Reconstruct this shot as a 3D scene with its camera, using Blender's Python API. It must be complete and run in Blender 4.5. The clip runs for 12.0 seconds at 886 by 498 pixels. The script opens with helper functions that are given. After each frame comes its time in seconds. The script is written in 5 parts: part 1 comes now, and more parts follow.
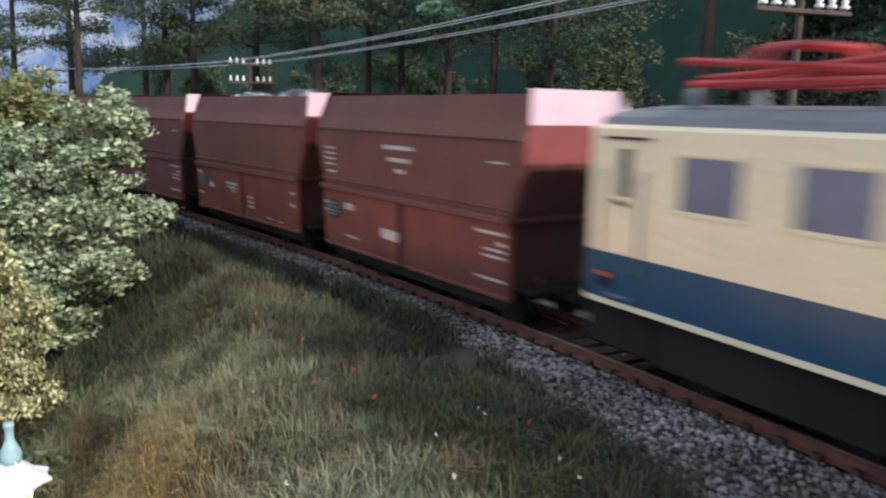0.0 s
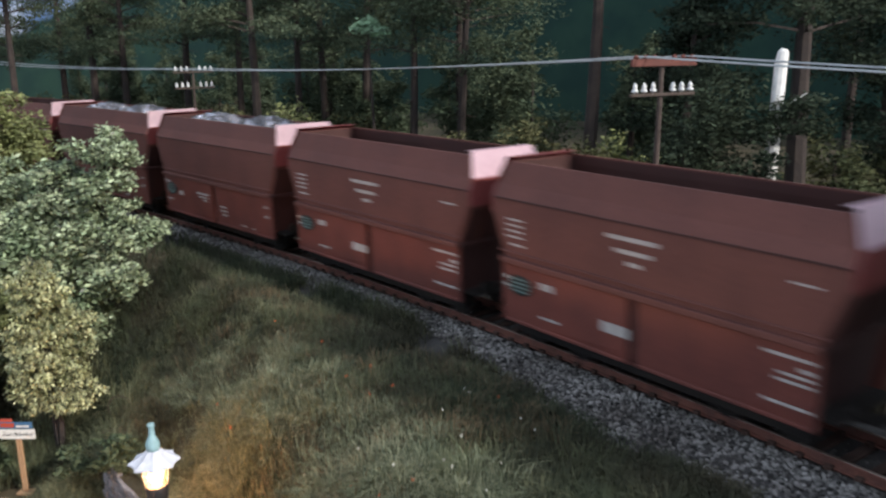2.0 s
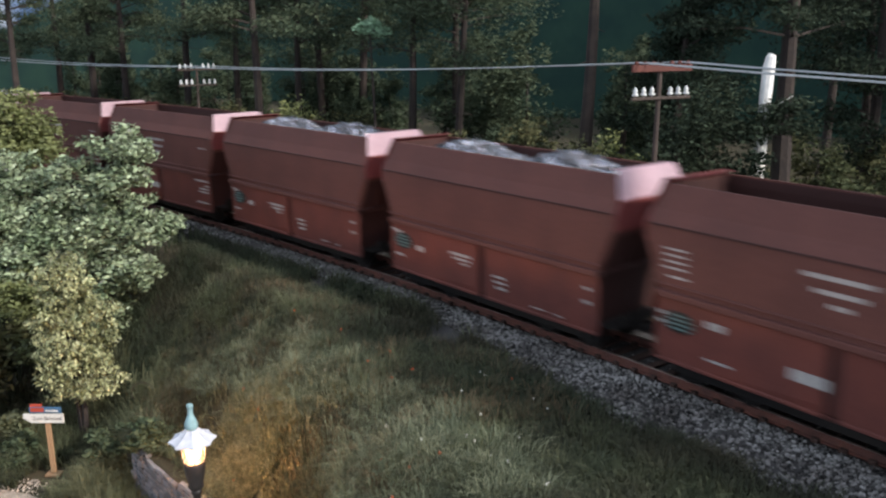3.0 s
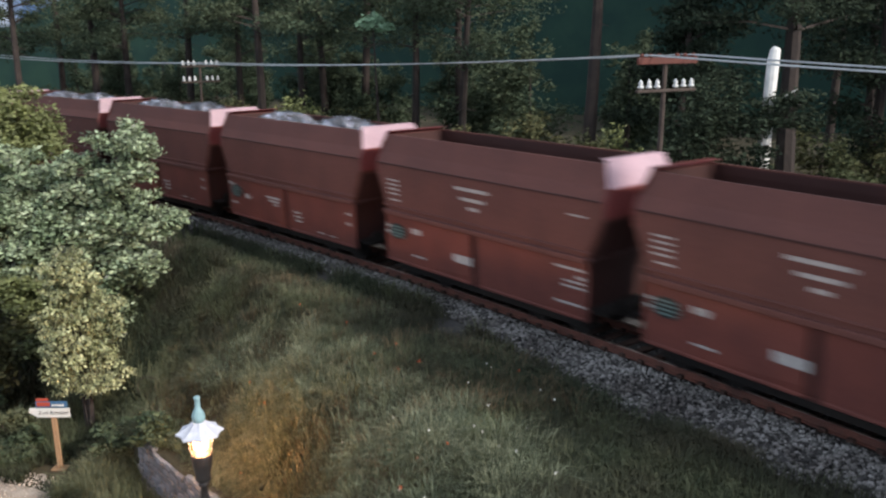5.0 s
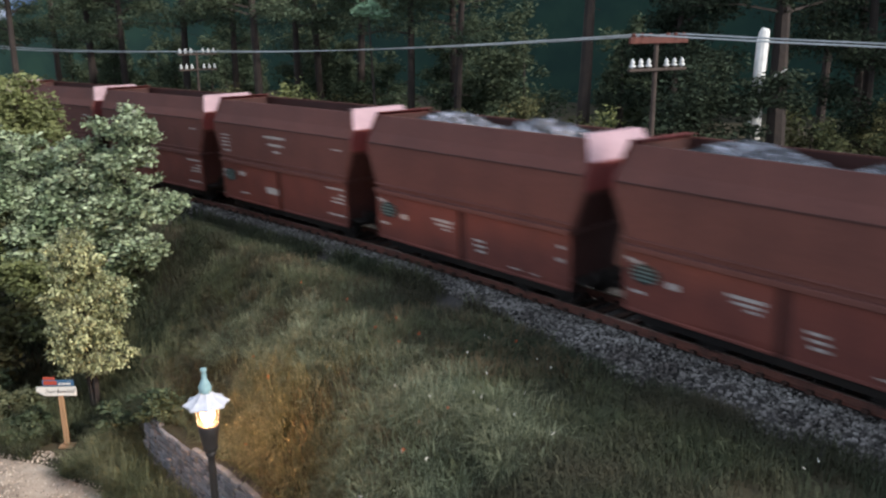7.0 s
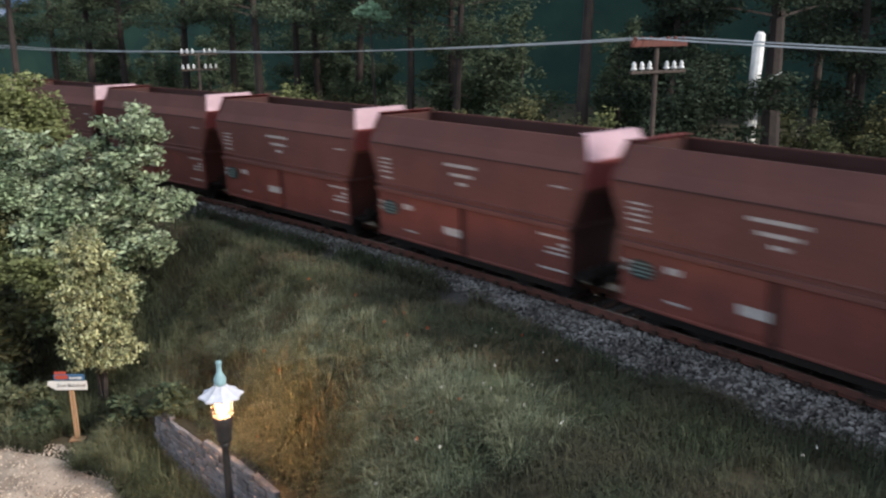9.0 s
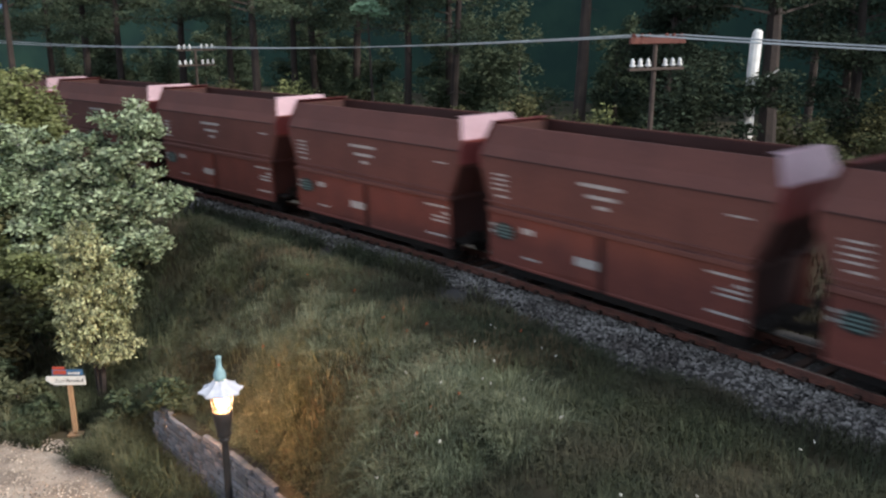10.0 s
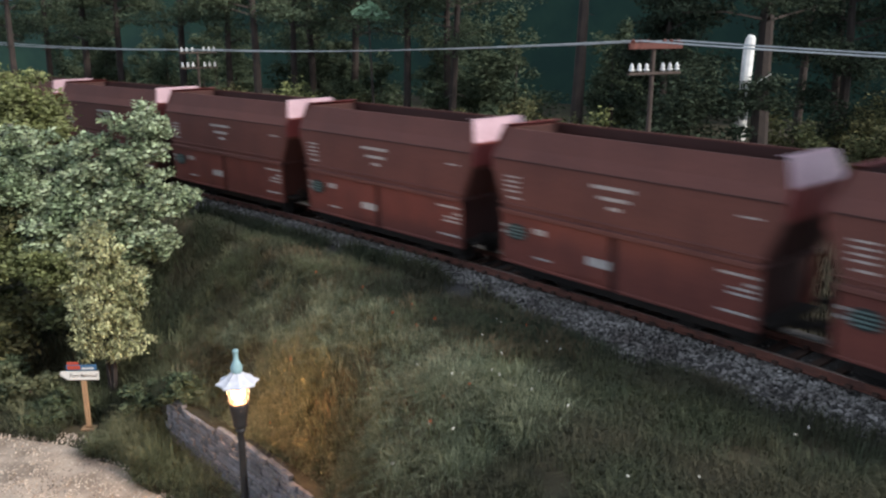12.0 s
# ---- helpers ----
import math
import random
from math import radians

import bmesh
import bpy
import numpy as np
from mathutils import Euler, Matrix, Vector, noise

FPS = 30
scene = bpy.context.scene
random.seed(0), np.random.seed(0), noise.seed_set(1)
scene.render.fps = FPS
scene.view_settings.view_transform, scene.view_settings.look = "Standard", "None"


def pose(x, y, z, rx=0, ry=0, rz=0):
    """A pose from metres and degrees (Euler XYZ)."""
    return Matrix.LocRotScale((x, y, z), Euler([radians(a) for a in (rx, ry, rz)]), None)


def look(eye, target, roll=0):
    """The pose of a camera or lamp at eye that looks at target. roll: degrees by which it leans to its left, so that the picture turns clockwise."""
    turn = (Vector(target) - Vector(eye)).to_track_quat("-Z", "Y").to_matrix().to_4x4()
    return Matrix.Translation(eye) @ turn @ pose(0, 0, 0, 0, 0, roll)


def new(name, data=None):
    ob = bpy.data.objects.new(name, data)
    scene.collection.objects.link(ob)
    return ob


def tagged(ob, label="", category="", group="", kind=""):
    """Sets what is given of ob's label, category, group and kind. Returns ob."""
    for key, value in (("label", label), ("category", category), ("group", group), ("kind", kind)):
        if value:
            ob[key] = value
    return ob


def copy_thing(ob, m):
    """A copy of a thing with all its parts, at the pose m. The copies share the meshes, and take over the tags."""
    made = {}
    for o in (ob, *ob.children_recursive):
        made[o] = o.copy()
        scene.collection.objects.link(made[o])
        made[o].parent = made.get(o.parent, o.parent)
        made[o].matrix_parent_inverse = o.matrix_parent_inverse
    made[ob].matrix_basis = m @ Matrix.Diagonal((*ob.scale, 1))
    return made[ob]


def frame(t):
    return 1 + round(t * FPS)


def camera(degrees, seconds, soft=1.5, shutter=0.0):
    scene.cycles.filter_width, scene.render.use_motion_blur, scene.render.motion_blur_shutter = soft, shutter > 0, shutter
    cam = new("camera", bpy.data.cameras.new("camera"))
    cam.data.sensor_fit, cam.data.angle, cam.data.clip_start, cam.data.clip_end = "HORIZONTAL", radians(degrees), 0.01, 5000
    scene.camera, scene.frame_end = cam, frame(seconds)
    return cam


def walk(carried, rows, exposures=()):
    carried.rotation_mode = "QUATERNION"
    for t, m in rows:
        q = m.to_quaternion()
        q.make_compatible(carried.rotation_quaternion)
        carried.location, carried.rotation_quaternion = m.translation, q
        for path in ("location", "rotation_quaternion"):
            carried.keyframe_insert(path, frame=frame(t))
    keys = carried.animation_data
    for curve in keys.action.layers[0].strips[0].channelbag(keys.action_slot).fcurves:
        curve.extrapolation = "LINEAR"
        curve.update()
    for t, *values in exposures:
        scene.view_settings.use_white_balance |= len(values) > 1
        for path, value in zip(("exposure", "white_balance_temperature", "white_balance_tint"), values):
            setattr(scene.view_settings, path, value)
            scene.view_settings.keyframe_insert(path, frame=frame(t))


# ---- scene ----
cam = camera(56, 12.0, soft=2.3, shutter=0.8)
PATH = [
    (0, -0.0148, -0.1797, 0.0505, 80.53, -1.04, 0.73),
    (0.5, -0.0180, -0.1737, 0.0494, 80.90, -0.21, 0.85),
    (1, -0.0257, -0.1859, 0.0599, 79.49, 0.66, -0.29),
    (1.5, -0.0301, -0.2204, 0.0754, 78.25, 1.79, -4.34),
    (2, -0.0386, -0.2448, 0.0877, 76.24, 0.48, -6.91),
    (2.5, -0.0449, -0.2555, 0.0904, 75.88, 0.16, -7.66),
    (3, -0.0503, -0.2594, 0.0914, 75.83, 0.11, -8.11),
    (5, -0.0518, -0.2597, 0.0896, 75.75, 0.28, -8.07),
    (5.5, -0.0539, -0.2631, 0.0892, 75.45, 0.39, -8.33),
    (6, -0.0535, -0.2654, 0.0889, 75.50, 0.44, -8.56),
    (6.5, -0.0558, -0.2650, 0.0859, 75.27, 0.56, -8.54),
    (7, -0.0539, -0.2669, 0.0862, 75.24, 0.67, -8.54),
    (9, -0.0601, -0.2729, 0.0869, 75.27, 0.38, -9.14),
    (9.5, -0.0595, -0.2717, 0.0869, 75.12, 0.32, -9.19),
    (10, -0.0615, -0.2735, 0.0867, 75.07, 0.17, -9.44),
    (10.5, -0.0644, -0.2789, 0.0871, 74.95, 0.17, -9.78),
    (11, -0.0673, -0.2819, 0.0869, 75.09, 0.11, -9.82),
    (11.5, -0.0650, -0.2838, 0.0891, 75.14, 0.12, -9.84),
    (12, -0.0685, -0.2819, 0.0878, 75.20, -0.01, -10.10),
]
walk(cam, [(t, pose(*row)) for t, *row in PATH],
     exposures=[(0.0, 0.22), (0.5, 0.10), (1.0, 0.0), (1.5, 0.0), (2.5, 0.0), (5.0, -0.04), (9.0, -0.08), (12.0, -0.08)])

# ---- light ----
world = bpy.data.worlds.new("world")
scene.world = world
world.use_nodes = True
world.node_tree.nodes["Background"].inputs[0].default_value = (0.72, 0.83, 1.0, 1)
world.node_tree.nodes["Background"].inputs[1].default_value = 1.02
sun = new("sun", bpy.data.lights.new("sun", "SUN"))
sun.data.energy, sun.data.angle, sun.data.color = 4.5, radians(3), (1.0, 0.93, 0.86)
sun.matrix_world = look((0.63, -0.57, 0.54), (0, 0, 0))

# ---- plan: lengths below are in millimetres, MM turns them into metres ----
MM = 0.001
RADIUS = 2200.0
HEAD = radians(33.1)
MID = (7.5 - RADIUS * math.cos(HEAD), 1.0 - RADIUS * math.sin(HEAD))


def on_track(s, l):
    """x, y in mm: s along the near rail, l to the camera's side of it."""
    a = HEAD + s / RADIUS
    r = RADIUS - l
    return MID[0] + r * math.cos(a), MID[1] + r * math.sin(a)


RAIL_HEAD = radians(31.78)
RAIL_MID = (7.5 + (3.7 - RADIUS) * math.cos(RAIL_HEAD), 1.0 + (3.7 - RADIUS) * math.sin(RAIL_HEAD))


def on_rail(s, l):
    """The same for the track itself, which lies a little askew to the bank's plan."""
    a = RAIL_HEAD + s / RADIUS
    r = RADIUS - l
    return RAIL_MID[0] + r * math.cos(a), RAIL_MID[1] + r * math.sin(a)


def along(x, y):
    """s, l of a place in mm."""
    dx, dy = x - MID[0], y - MID[1]
    return (math.atan2(dy, dx) - HEAD) * RADIUS, RADIUS - math.hypot(dx, dy)


def ramp(a, b, v):
    u = min(1.0, max(0.0, (v - a) / (b - a)))
    return u * u * (3 - 2 * u)


FLOOR = -61.0
WALL_L, WALL_END, WALL_TOP = 98.0, 78.0, -40.5


def wall_l(s):
    return WALL_L + 0.6 * max(0.0, -15.0 - s)


def bank(s, l):
    top = max(28.0, 62.0 - 0.25 * s)
    z = -5.5 + 0.9 * noise.noise(Vector((s * 0.03, l * 0.03, 0.4))) * 2
    if l < 24:
        z = -6.5 + (z + 6.5) * ramp(18, 30, l + 6 * ramp(30, 150, s))
    if l > top:
        z -= (0.5 + 0.25 * ramp(20, 110, s)) * (l - top)
    if s < WALL_END + 12:
        z += (min(z, WALL_TOP - 1) - z) * ramp(wall_l(s) - 22, wall_l(s) - 3, l) * ramp(WALL_END + 12, WALL_END - 4, s)
    return z


def stone_edge(s):
    """How far the ballast reaches beside the near rail."""
    return float(np.interp(s, [-140, -100, -80, -60, -40, -13, 22, 57, 90, 130, 220], [19.5, 22.5, 24, 23.5, 21.5, 18.5, 14, 12.5, 14, 15, 15])) + 1.8 * noise.noise(Vector((s * 0.07, 2, 0)))


def rail_l(s, l):
    return l + 3.7 + 0.023 * s


def ground_z(s, l):
    if l < -31:
        return -6.0 + 12 * ramp(60, 300, -l) + 1.5 * noise.noise(Vector((s * 0.02, l * 0.02, 3)))
    if l < 19 - 6 * ramp(30, 150, s):
        return -6.5
    z = bank(s, l)
    low = FLOOR + 0.8 * noise.noise(Vector((s * 0.05, l * 0.05, 7)))
    if l > wall_l(s) + 1.5:
        z = low + (z - low) * ramp(WALL_END - 6, WALL_END + 20, s) if z > low else low
    return max(z, low)


def path_edge(s):
    """Where the footpath begins."""
    return max(wall_l(s) + 2.4, float(np.interp(s, [-15, 20, 37, 72, 104, 124, 143, 400], [112, 113, 117, 119, 124, 133, 146, 207]))) + 2.5 * noise.noise(Vector((s * 0.06, 0, 0)))


def ground_at(x, y):
    return ground_z(*along(x, y))


# ---- mesh helpers ----
def link(name, mesh, material, parent=None, label="", smooth=False):
    mesh.materials.append(material)
    if smooth:
        mesh.polygons.foreach_set("use_smooth", [True] * len(mesh.polygons))
    ob = new(name, mesh)
    ob.parent = parent
    if label:
        ob["label"] = label
    return ob


def part(name, bm, material, parent=None, label="", smooth=False):
    """Links a bmesh, built in mm, as one mesh object under a thing or a part."""
    bmesh.ops.scale(bm, vec=(MM, MM, MM), verts=bm.verts)
    bmesh.ops.recalc_face_normals(bm, faces=bm.faces)
    mesh = bpy.data.meshes.new(name)
    bm.to_mesh(mesh)
    bm.free()
    return link(name, mesh, material, parent, label, smooth)


def raw(name, verts, faces, material, parent=None, label="", smooth=False):
    """The same from numpy arrays: verts in mm, faces of one size."""
    verts, faces = np.asarray(verts, np.float32) * MM, np.asarray(faces, np.int32)
    mesh = bpy.data.meshes.new(name)
    mesh.vertices.add(len(verts))
    mesh.vertices.foreach_set("co", verts.ravel())
    n = faces.shape[1]
    mesh.loops.add(faces.size)
    mesh.loops.foreach_set("vertex_index", faces.ravel())
    mesh.polygons.add(len(faces))
    mesh.polygons.foreach_set("loop_start", np.arange(0, faces.size, n, dtype=np.int32))
    mesh.update(calc_edges=True)
    return link(name, mesh, material, parent, label, smooth)


def thing(name, x, y, z, rz=0.0, label="", category="", group="", kind=""):
    ob = new(name)
    ob.matrix_basis = pose(x * MM, y * MM, z * MM, 0, 0, rz)
    return tagged(ob, label, category, group, kind)


def box(bm, x0, x1, y0, y1, z0, z1, bevel=0.0):
    vs = [bm.verts.new((x, y, z)) for x in (x0, x1) for y in (y0, y1) for z in (z0, z1)]
    fs = [bm.faces.new([vs[i] for i in f]) for f in ((0, 1, 3, 2), (4, 6, 7, 5), (0, 4, 5, 1), (2, 3, 7, 6), (0, 2, 6, 4), (1, 5, 7, 3))]
    if bevel:
        edges = list({e for f in fs for e in f.edges})
        bmesh.ops.bevel(bm, geom=edges, offset=bevel, segments=1, affect="EDGES")
    return bm


def lathe(bm, rings, n=12, cx=0.0, cy=0.0, close=True, lobes=0, depth=0.0):
    """rings: (radius, z). lobes: scallops round the edge."""
    rows = []
    for r, z in rings:
        row = []
        for i in range(n):
            a = 2 * math.pi * i / n
            k = 1 + depth * math.cos(lobes * a) if lobes else 1
            row.append(bm.verts.new((cx + r * k * math.cos(a), cy + r * k * math.sin(a), z)))
        rows.append(row)
    for a, b in zip(rows, rows[1:]):
        for i in range(n):
            bm.faces.new((a[i], a[(i + 1) % n], b[(i + 1) % n], b[i]))
    if close:
        bm.faces.new(rows[0][::-1])
        bm.faces.new(rows[-1])
    return bm


def tube(bm, points, radii, n=6, cap=True):
    rows = []
    pts = [Vector(p) for p in points]
    for i, p in enumerate(pts):
        d = (pts[min(i + 1, len(pts) - 1)] - pts[max(i - 1, 0)]).normalized()
        u = d.orthogonal().normalized() if i == 0 else (u - d * u.dot(d)).normalized()
        v = d.cross(u)
        r = float(radii[i] if hasattr(radii, "__len__") else radii)
        rows.append([bm.verts.new(p + r * (math.cos(2 * math.pi * k / n) * u + math.sin(2 * math.pi * k / n) * v)) for k in range(n)])
    for a, b in zip(rows, rows[1:]):
        for k in range(n):
            bm.faces.new((a[k], a[(k + 1) % n], b[(k + 1) % n], b[k]))
    if cap:
        bm.faces.new(rows[0][::-1])
        bm.faces.new(rows[-1])
    return bm


def loft(bm, sections, caps=True, ring=True):
    """sections: lists of points, joined in turn."""
    rows = [[bm.verts.new(p) for p in sec] for sec in sections]
    n = len(rows[0])
    for a, b in zip(rows, rows[1:]):
        for i in range(n if ring else n - 1):
            bm.faces.new((a[i], a[(i + 1) % n], b[(i + 1) % n], b[i]))
    if caps:
        bm.faces.new(rows[0][::-1])
        bm.faces.new(rows[-1])
    return bm


# ---- materials ----
def material(name, colour, second=None, rough=0.6, metal=0.0, grain=400.0, patch=40.0, bump=0.2, island=None, spec=0.4, coat=0.0, glow=None, thin=False, by_object=None):
    """Two scales of variation in the object's own space (1/m), with relief; island: shade range from piece to piece."""
    m = bpy.data.materials.new(name)
    m.use_nodes = True
    nt = m.node_tree
    N, L = nt.nodes, nt.links
    p = N["Principled BSDF"]
    p.inputs["Roughness"].default_value, p.inputs["Metallic"].default_value = rough, metal
    p.inputs["Specular IOR Level"].default_value = spec
    p.inputs["Coat Weight"].default_value = coat
    co = N.new("ShaderNodeTexCoord")
    fine, wide = N.new("ShaderNodeTexNoise"), N.new("ShaderNodeTexNoise")
    for node, scale, detail in ((fine, grain, 3.0), (wide, patch, 4.0)):
        node.inputs["Scale"].default_value, node.inputs["Detail"].default_value = scale, detail
        L.new(co.outputs["Object"], node.inputs["Vector"])
    second = second or tuple(c * 0.72 for c in colour)
    mix = N.new("ShaderNodeMix")
    mix.data_type = "RGBA"
    mix.inputs["A"].default_value, mix.inputs["B"].default_value = (*colour, 1), (*second, 1)
    st = N.new("ShaderNodeMapRange")
    st.inputs["From Min"].default_value, st.inputs["From Max"].default_value = 0.38, 0.66
    L.new(wide.outputs["Fac"], st.inputs["Value"])
    L.new(st.outputs["Result"], mix.inputs["Factor"])
    hsv = N.new("ShaderNodeHueSaturation")
    L.new(mix.outputs["Result"], hsv.inputs["Color"])
    vr = N.new("ShaderNodeMapRange")
    vr.inputs["To Min"].default_value, vr.inputs["To Max"].default_value = 0.78, 1.22
    L.new(fine.outputs["Fac"], vr.inputs["Value"])
    value = vr.outputs["Result"]
    if island or by_object:
        geo = N.new("ShaderNodeNewGeometry" if island else "ShaderNodeObjectInfo")
        ir = N.new("ShaderNodeMapRange")
        ir.inputs["To Min"].default_value, ir.inputs["To Max"].default_value = island or by_object
        L.new(geo.outputs["Random Per Island" if island else "Random"], ir.inputs["Value"])
        mul = N.new("ShaderNodeMath")
        mul.operation = "MULTIPLY"
        L.new(value, mul.inputs[0])
        L.new(ir.outputs["Result"], mul.inputs[1])
        value = mul.outputs[0]
    L.new(value, hsv.inputs["Value"])
    L.new(hsv.outputs["Color"], p.inputs["Base Color"])
    if bump:
        b = N.new("ShaderNodeBump")
        b.inputs["Strength"].default_value, b.inputs["Distance"].default_value = bump, 0.0006
        L.new(fine.outputs["Fac"], b.inputs["Height"])
        L.new(b.outputs["Normal"], p.inputs["Normal"])
    if glow:
        p.inputs["Emission Color"].default_value, p.inputs["Emission Strength"].default_value = (*glow[:3], 1), glow[3]
    if thin:
        t = N.new("ShaderNodeBsdfTranslucent")
        L.new(hsv.outputs["Color"], t.inputs["Color"])
        s = N.new("ShaderNodeMixShader")
        s.inputs[0].default_value = 0.3
        L.new(p.outputs[0], s.inputs[1])
        L.new(t.outputs[0], s.inputs[2])
        L.new(s.outputs[0], N["Material Output"].inputs[0])
    return m


OXIDE = material("oxide_red_paint", (0.144, 0.057, 0.047), (0.118, 0.048, 0.041), rough=0.65, spec=0.25, grain=900, patch=60, bump=0.05)
OXIDE_FLAP = material("oxide_red_flap_paint", (0.185, 0.057, 0.044), (0.128, 0.043, 0.036), rough=0.55, spec=0.25, grain=900, patch=50, bump=0.05)
# dark trim red, also holds the painted shade in hoppers and under ends
OXIDE_DARK = material("dark_red_trim_and_shade", (0.060, 0.022, 0.019), rough=0.7, grain=700, bump=0.1)
# sun glare on the front end plates is put into this pale pink
END_GLARE = material("pink_end_glare", (0.58, 0.40, 0.45), (0.50, 0.32, 0.37), rough=0.42, spec=0.8, grain=500, bump=0.03)
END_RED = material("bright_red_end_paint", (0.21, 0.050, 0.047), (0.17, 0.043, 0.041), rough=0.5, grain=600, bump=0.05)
MARK = material("white_stencil_paint", (0.48, 0.44, 0.42), rough=0.7, grain=2500, patch=600, bump=0.0)
BOARD = material("black_data_board", (0.018, 0.028, 0.028), rough=0.5)
TEAL = material("teal_board_lines", (0.16, 0.24, 0.23), rough=0.6)
BLACK = material("black_running_gear", (0.019, 0.017, 0.017), (0.028, 0.024, 0.022), rough=0.85, spec=0.1, grain=900)
COAL = material("glossy_coal", (0.34, 0.34, 0.38), (0.08, 0.08, 0.09), rough=0.25, metal=0.9, grain=900, patch=250, bump=0.3, island=(0.1, 2.2), spec=1.0)
CREAM = material("ivory_paint", (0.80, 0.68, 0.47), (0.73, 0.62, 0.43), rough=0.45, grain=700, bump=0.03)
BLUE = material("ocean_blue_paint", (0.012, 0.065, 0.125), (0.010, 0.050, 0.10), rough=0.45, grain=700, bump=0.03)
ROOFGREY = material("grey_roof_paint", (0.17, 0.18, 0.20), rough=0.6, grain=500)
GLASS = material("dark_train_glass", (0.20, 0.20, 0.26), rough=0.12, grain=200, bump=0.0, spec=0.6)
TAILRED = material("tail_lamp_lens", (0.75, 0.13, 0.06), rough=0.3, bump=0)
RED = material("red_pantograph_paint", (0.42, 0.03, 0.035), rough=0.45)
CERAMIC = material("white_ceramic", (0.80, 0.81, 0.80), rough=0.25, grain=800, bump=0.02)
RUST = material("rusty_rail_side", (0.150, 0.058, 0.042), (0.090, 0.040, 0.032), rough=0.8, grain=1200, patch=200, bump=0.3)
STEEL = material("worn_rail_head", (0.46, 0.37, 0.32), (0.22, 0.15, 0.12), rough=0.35, metal=0.8, grain=900, patch=80, bump=0.05)
SLEEPER = material("brown_sleeper", (0.060, 0.032, 0.024), (0.035, 0.022, 0.018), rough=0.85, grain=900, patch=200)
STONE = material("grey_ballast_stone", (0.170, 0.162, 0.156), (0.070, 0.062, 0.058), rough=0.75, grain=1500, patch=120, bump=0.3, island=(0.05, 2.1))
LOOSE = material("loose_ballast_stone", (0.170, 0.162, 0.156), (0.070, 0.062, 0.058), rough=0.75, grain=1500, patch=120, bump=0.3, by_object=(0.05, 2.1))
GRIT = material("path_grit", (0.46, 0.39, 0.32), (0.30, 0.25, 0.21), rough=0.9, grain=1500, patch=100, bump=0.2, island=(0.4, 1.6))
BED = material("dark_ballast_bed", (0.060, 0.056, 0.056), (0.040, 0.036, 0.034), rough=0.9, grain=1500, patch=300, bump=0.8)
SOIL = material("dark_mossy_soil", (0.040, 0.036, 0.020), (0.060, 0.048, 0.026), rough=0.95, grain=900, patch=45, bump=0.7)
SAND = material("pale_sandy_path", (0.42, 0.35, 0.285), (0.21, 0.17, 0.135), rough=0.95, grain=1500, patch=90, bump=1.0)
# shade beyond the line is put into this darker grass colour
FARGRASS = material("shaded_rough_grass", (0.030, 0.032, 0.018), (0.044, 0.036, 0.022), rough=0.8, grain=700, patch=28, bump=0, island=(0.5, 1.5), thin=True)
GRASS = material("static_grass", (0.051, 0.065, 0.036), (0.074, 0.068, 0.042), rough=0.75, grain=700, patch=28, bump=0, island=(0.5, 1.5), thin=True)
GRASS_GREEN = material("fresh_green_grass", (0.098, 0.112, 0.058), (0.170, 0.175, 0.100), rough=0.75, grain=700, patch=40, bump=0, island=(0.55, 1.5), thin=True)
WEED = material("dark_green_weed", (0.060, 0.085, 0.045), (0.095, 0.115, 0.06), rough=0.75, grain=700, patch=40, bump=0, island=(0.5, 1.6), thin=True)
SAGE = material("pale_sage_grass", (0.195, 0.228, 0.145), (0.255, 0.265, 0.172), rough=0.75, grain=700, patch=40, bump=0, island=(0.5, 1.5), thin=True)
STRAW = material("straw_grass", (0.195, 0.155, 0.092), (0.165, 0.110, 0.062), rough=0.8, grain=700, patch=60, bump=0, island=(0.6, 1.4), thin=True)
PETAL = material("white_petal", (0.80, 0.78, 0.70), rough=0.8, bump=0)
ORANGE = material("orange_petal", (0.55, 0.13, 0.05), rough=0.8, bump=0)
LEAF_PALE = material("pale_birch_leaf", (0.345, 0.355, 0.205), (0.19, 0.205, 0.105), rough=0.45, grain=500, patch=60, bump=0, island=(0.06, 2.6), thin=True)
LEAF_BLUE = material("bluish_green_leaf", (0.240, 0.280, 0.185), (0.110, 0.145, 0.082), rough=0.4, grain=500, patch=45, bump=0, island=(0.06, 3.2), thin=True)
LEAF_YELLOW = material("yellow_green_leaf", (0.205, 0.225, 0.090), (0.130, 0.150, 0.064), rough=0.65, grain=500, patch=45, bump=0, island=(0.4, 1.8), thin=True)
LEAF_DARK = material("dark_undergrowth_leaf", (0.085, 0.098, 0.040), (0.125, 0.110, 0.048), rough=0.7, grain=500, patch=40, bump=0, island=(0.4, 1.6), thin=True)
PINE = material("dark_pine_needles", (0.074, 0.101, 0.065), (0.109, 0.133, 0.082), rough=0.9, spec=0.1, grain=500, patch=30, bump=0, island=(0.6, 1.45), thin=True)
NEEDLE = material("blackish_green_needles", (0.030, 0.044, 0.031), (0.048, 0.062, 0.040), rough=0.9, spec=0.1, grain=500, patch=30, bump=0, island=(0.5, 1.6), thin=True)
SHRUB = material("olive_shrub_leaf", (0.070, 0.082, 0.042), (0.115, 0.108, 0.052), rough=0.8, spec=0.15, grain=500, patch=40, bump=0, island=(0.4, 2.0), thin=True)
PALE_GREEN = material("sunlit_mint_leaf", (0.30, 0.46, 0.30), rough=0.6, grain=500, bump=0, island=(0.6, 1.6), thin=True)
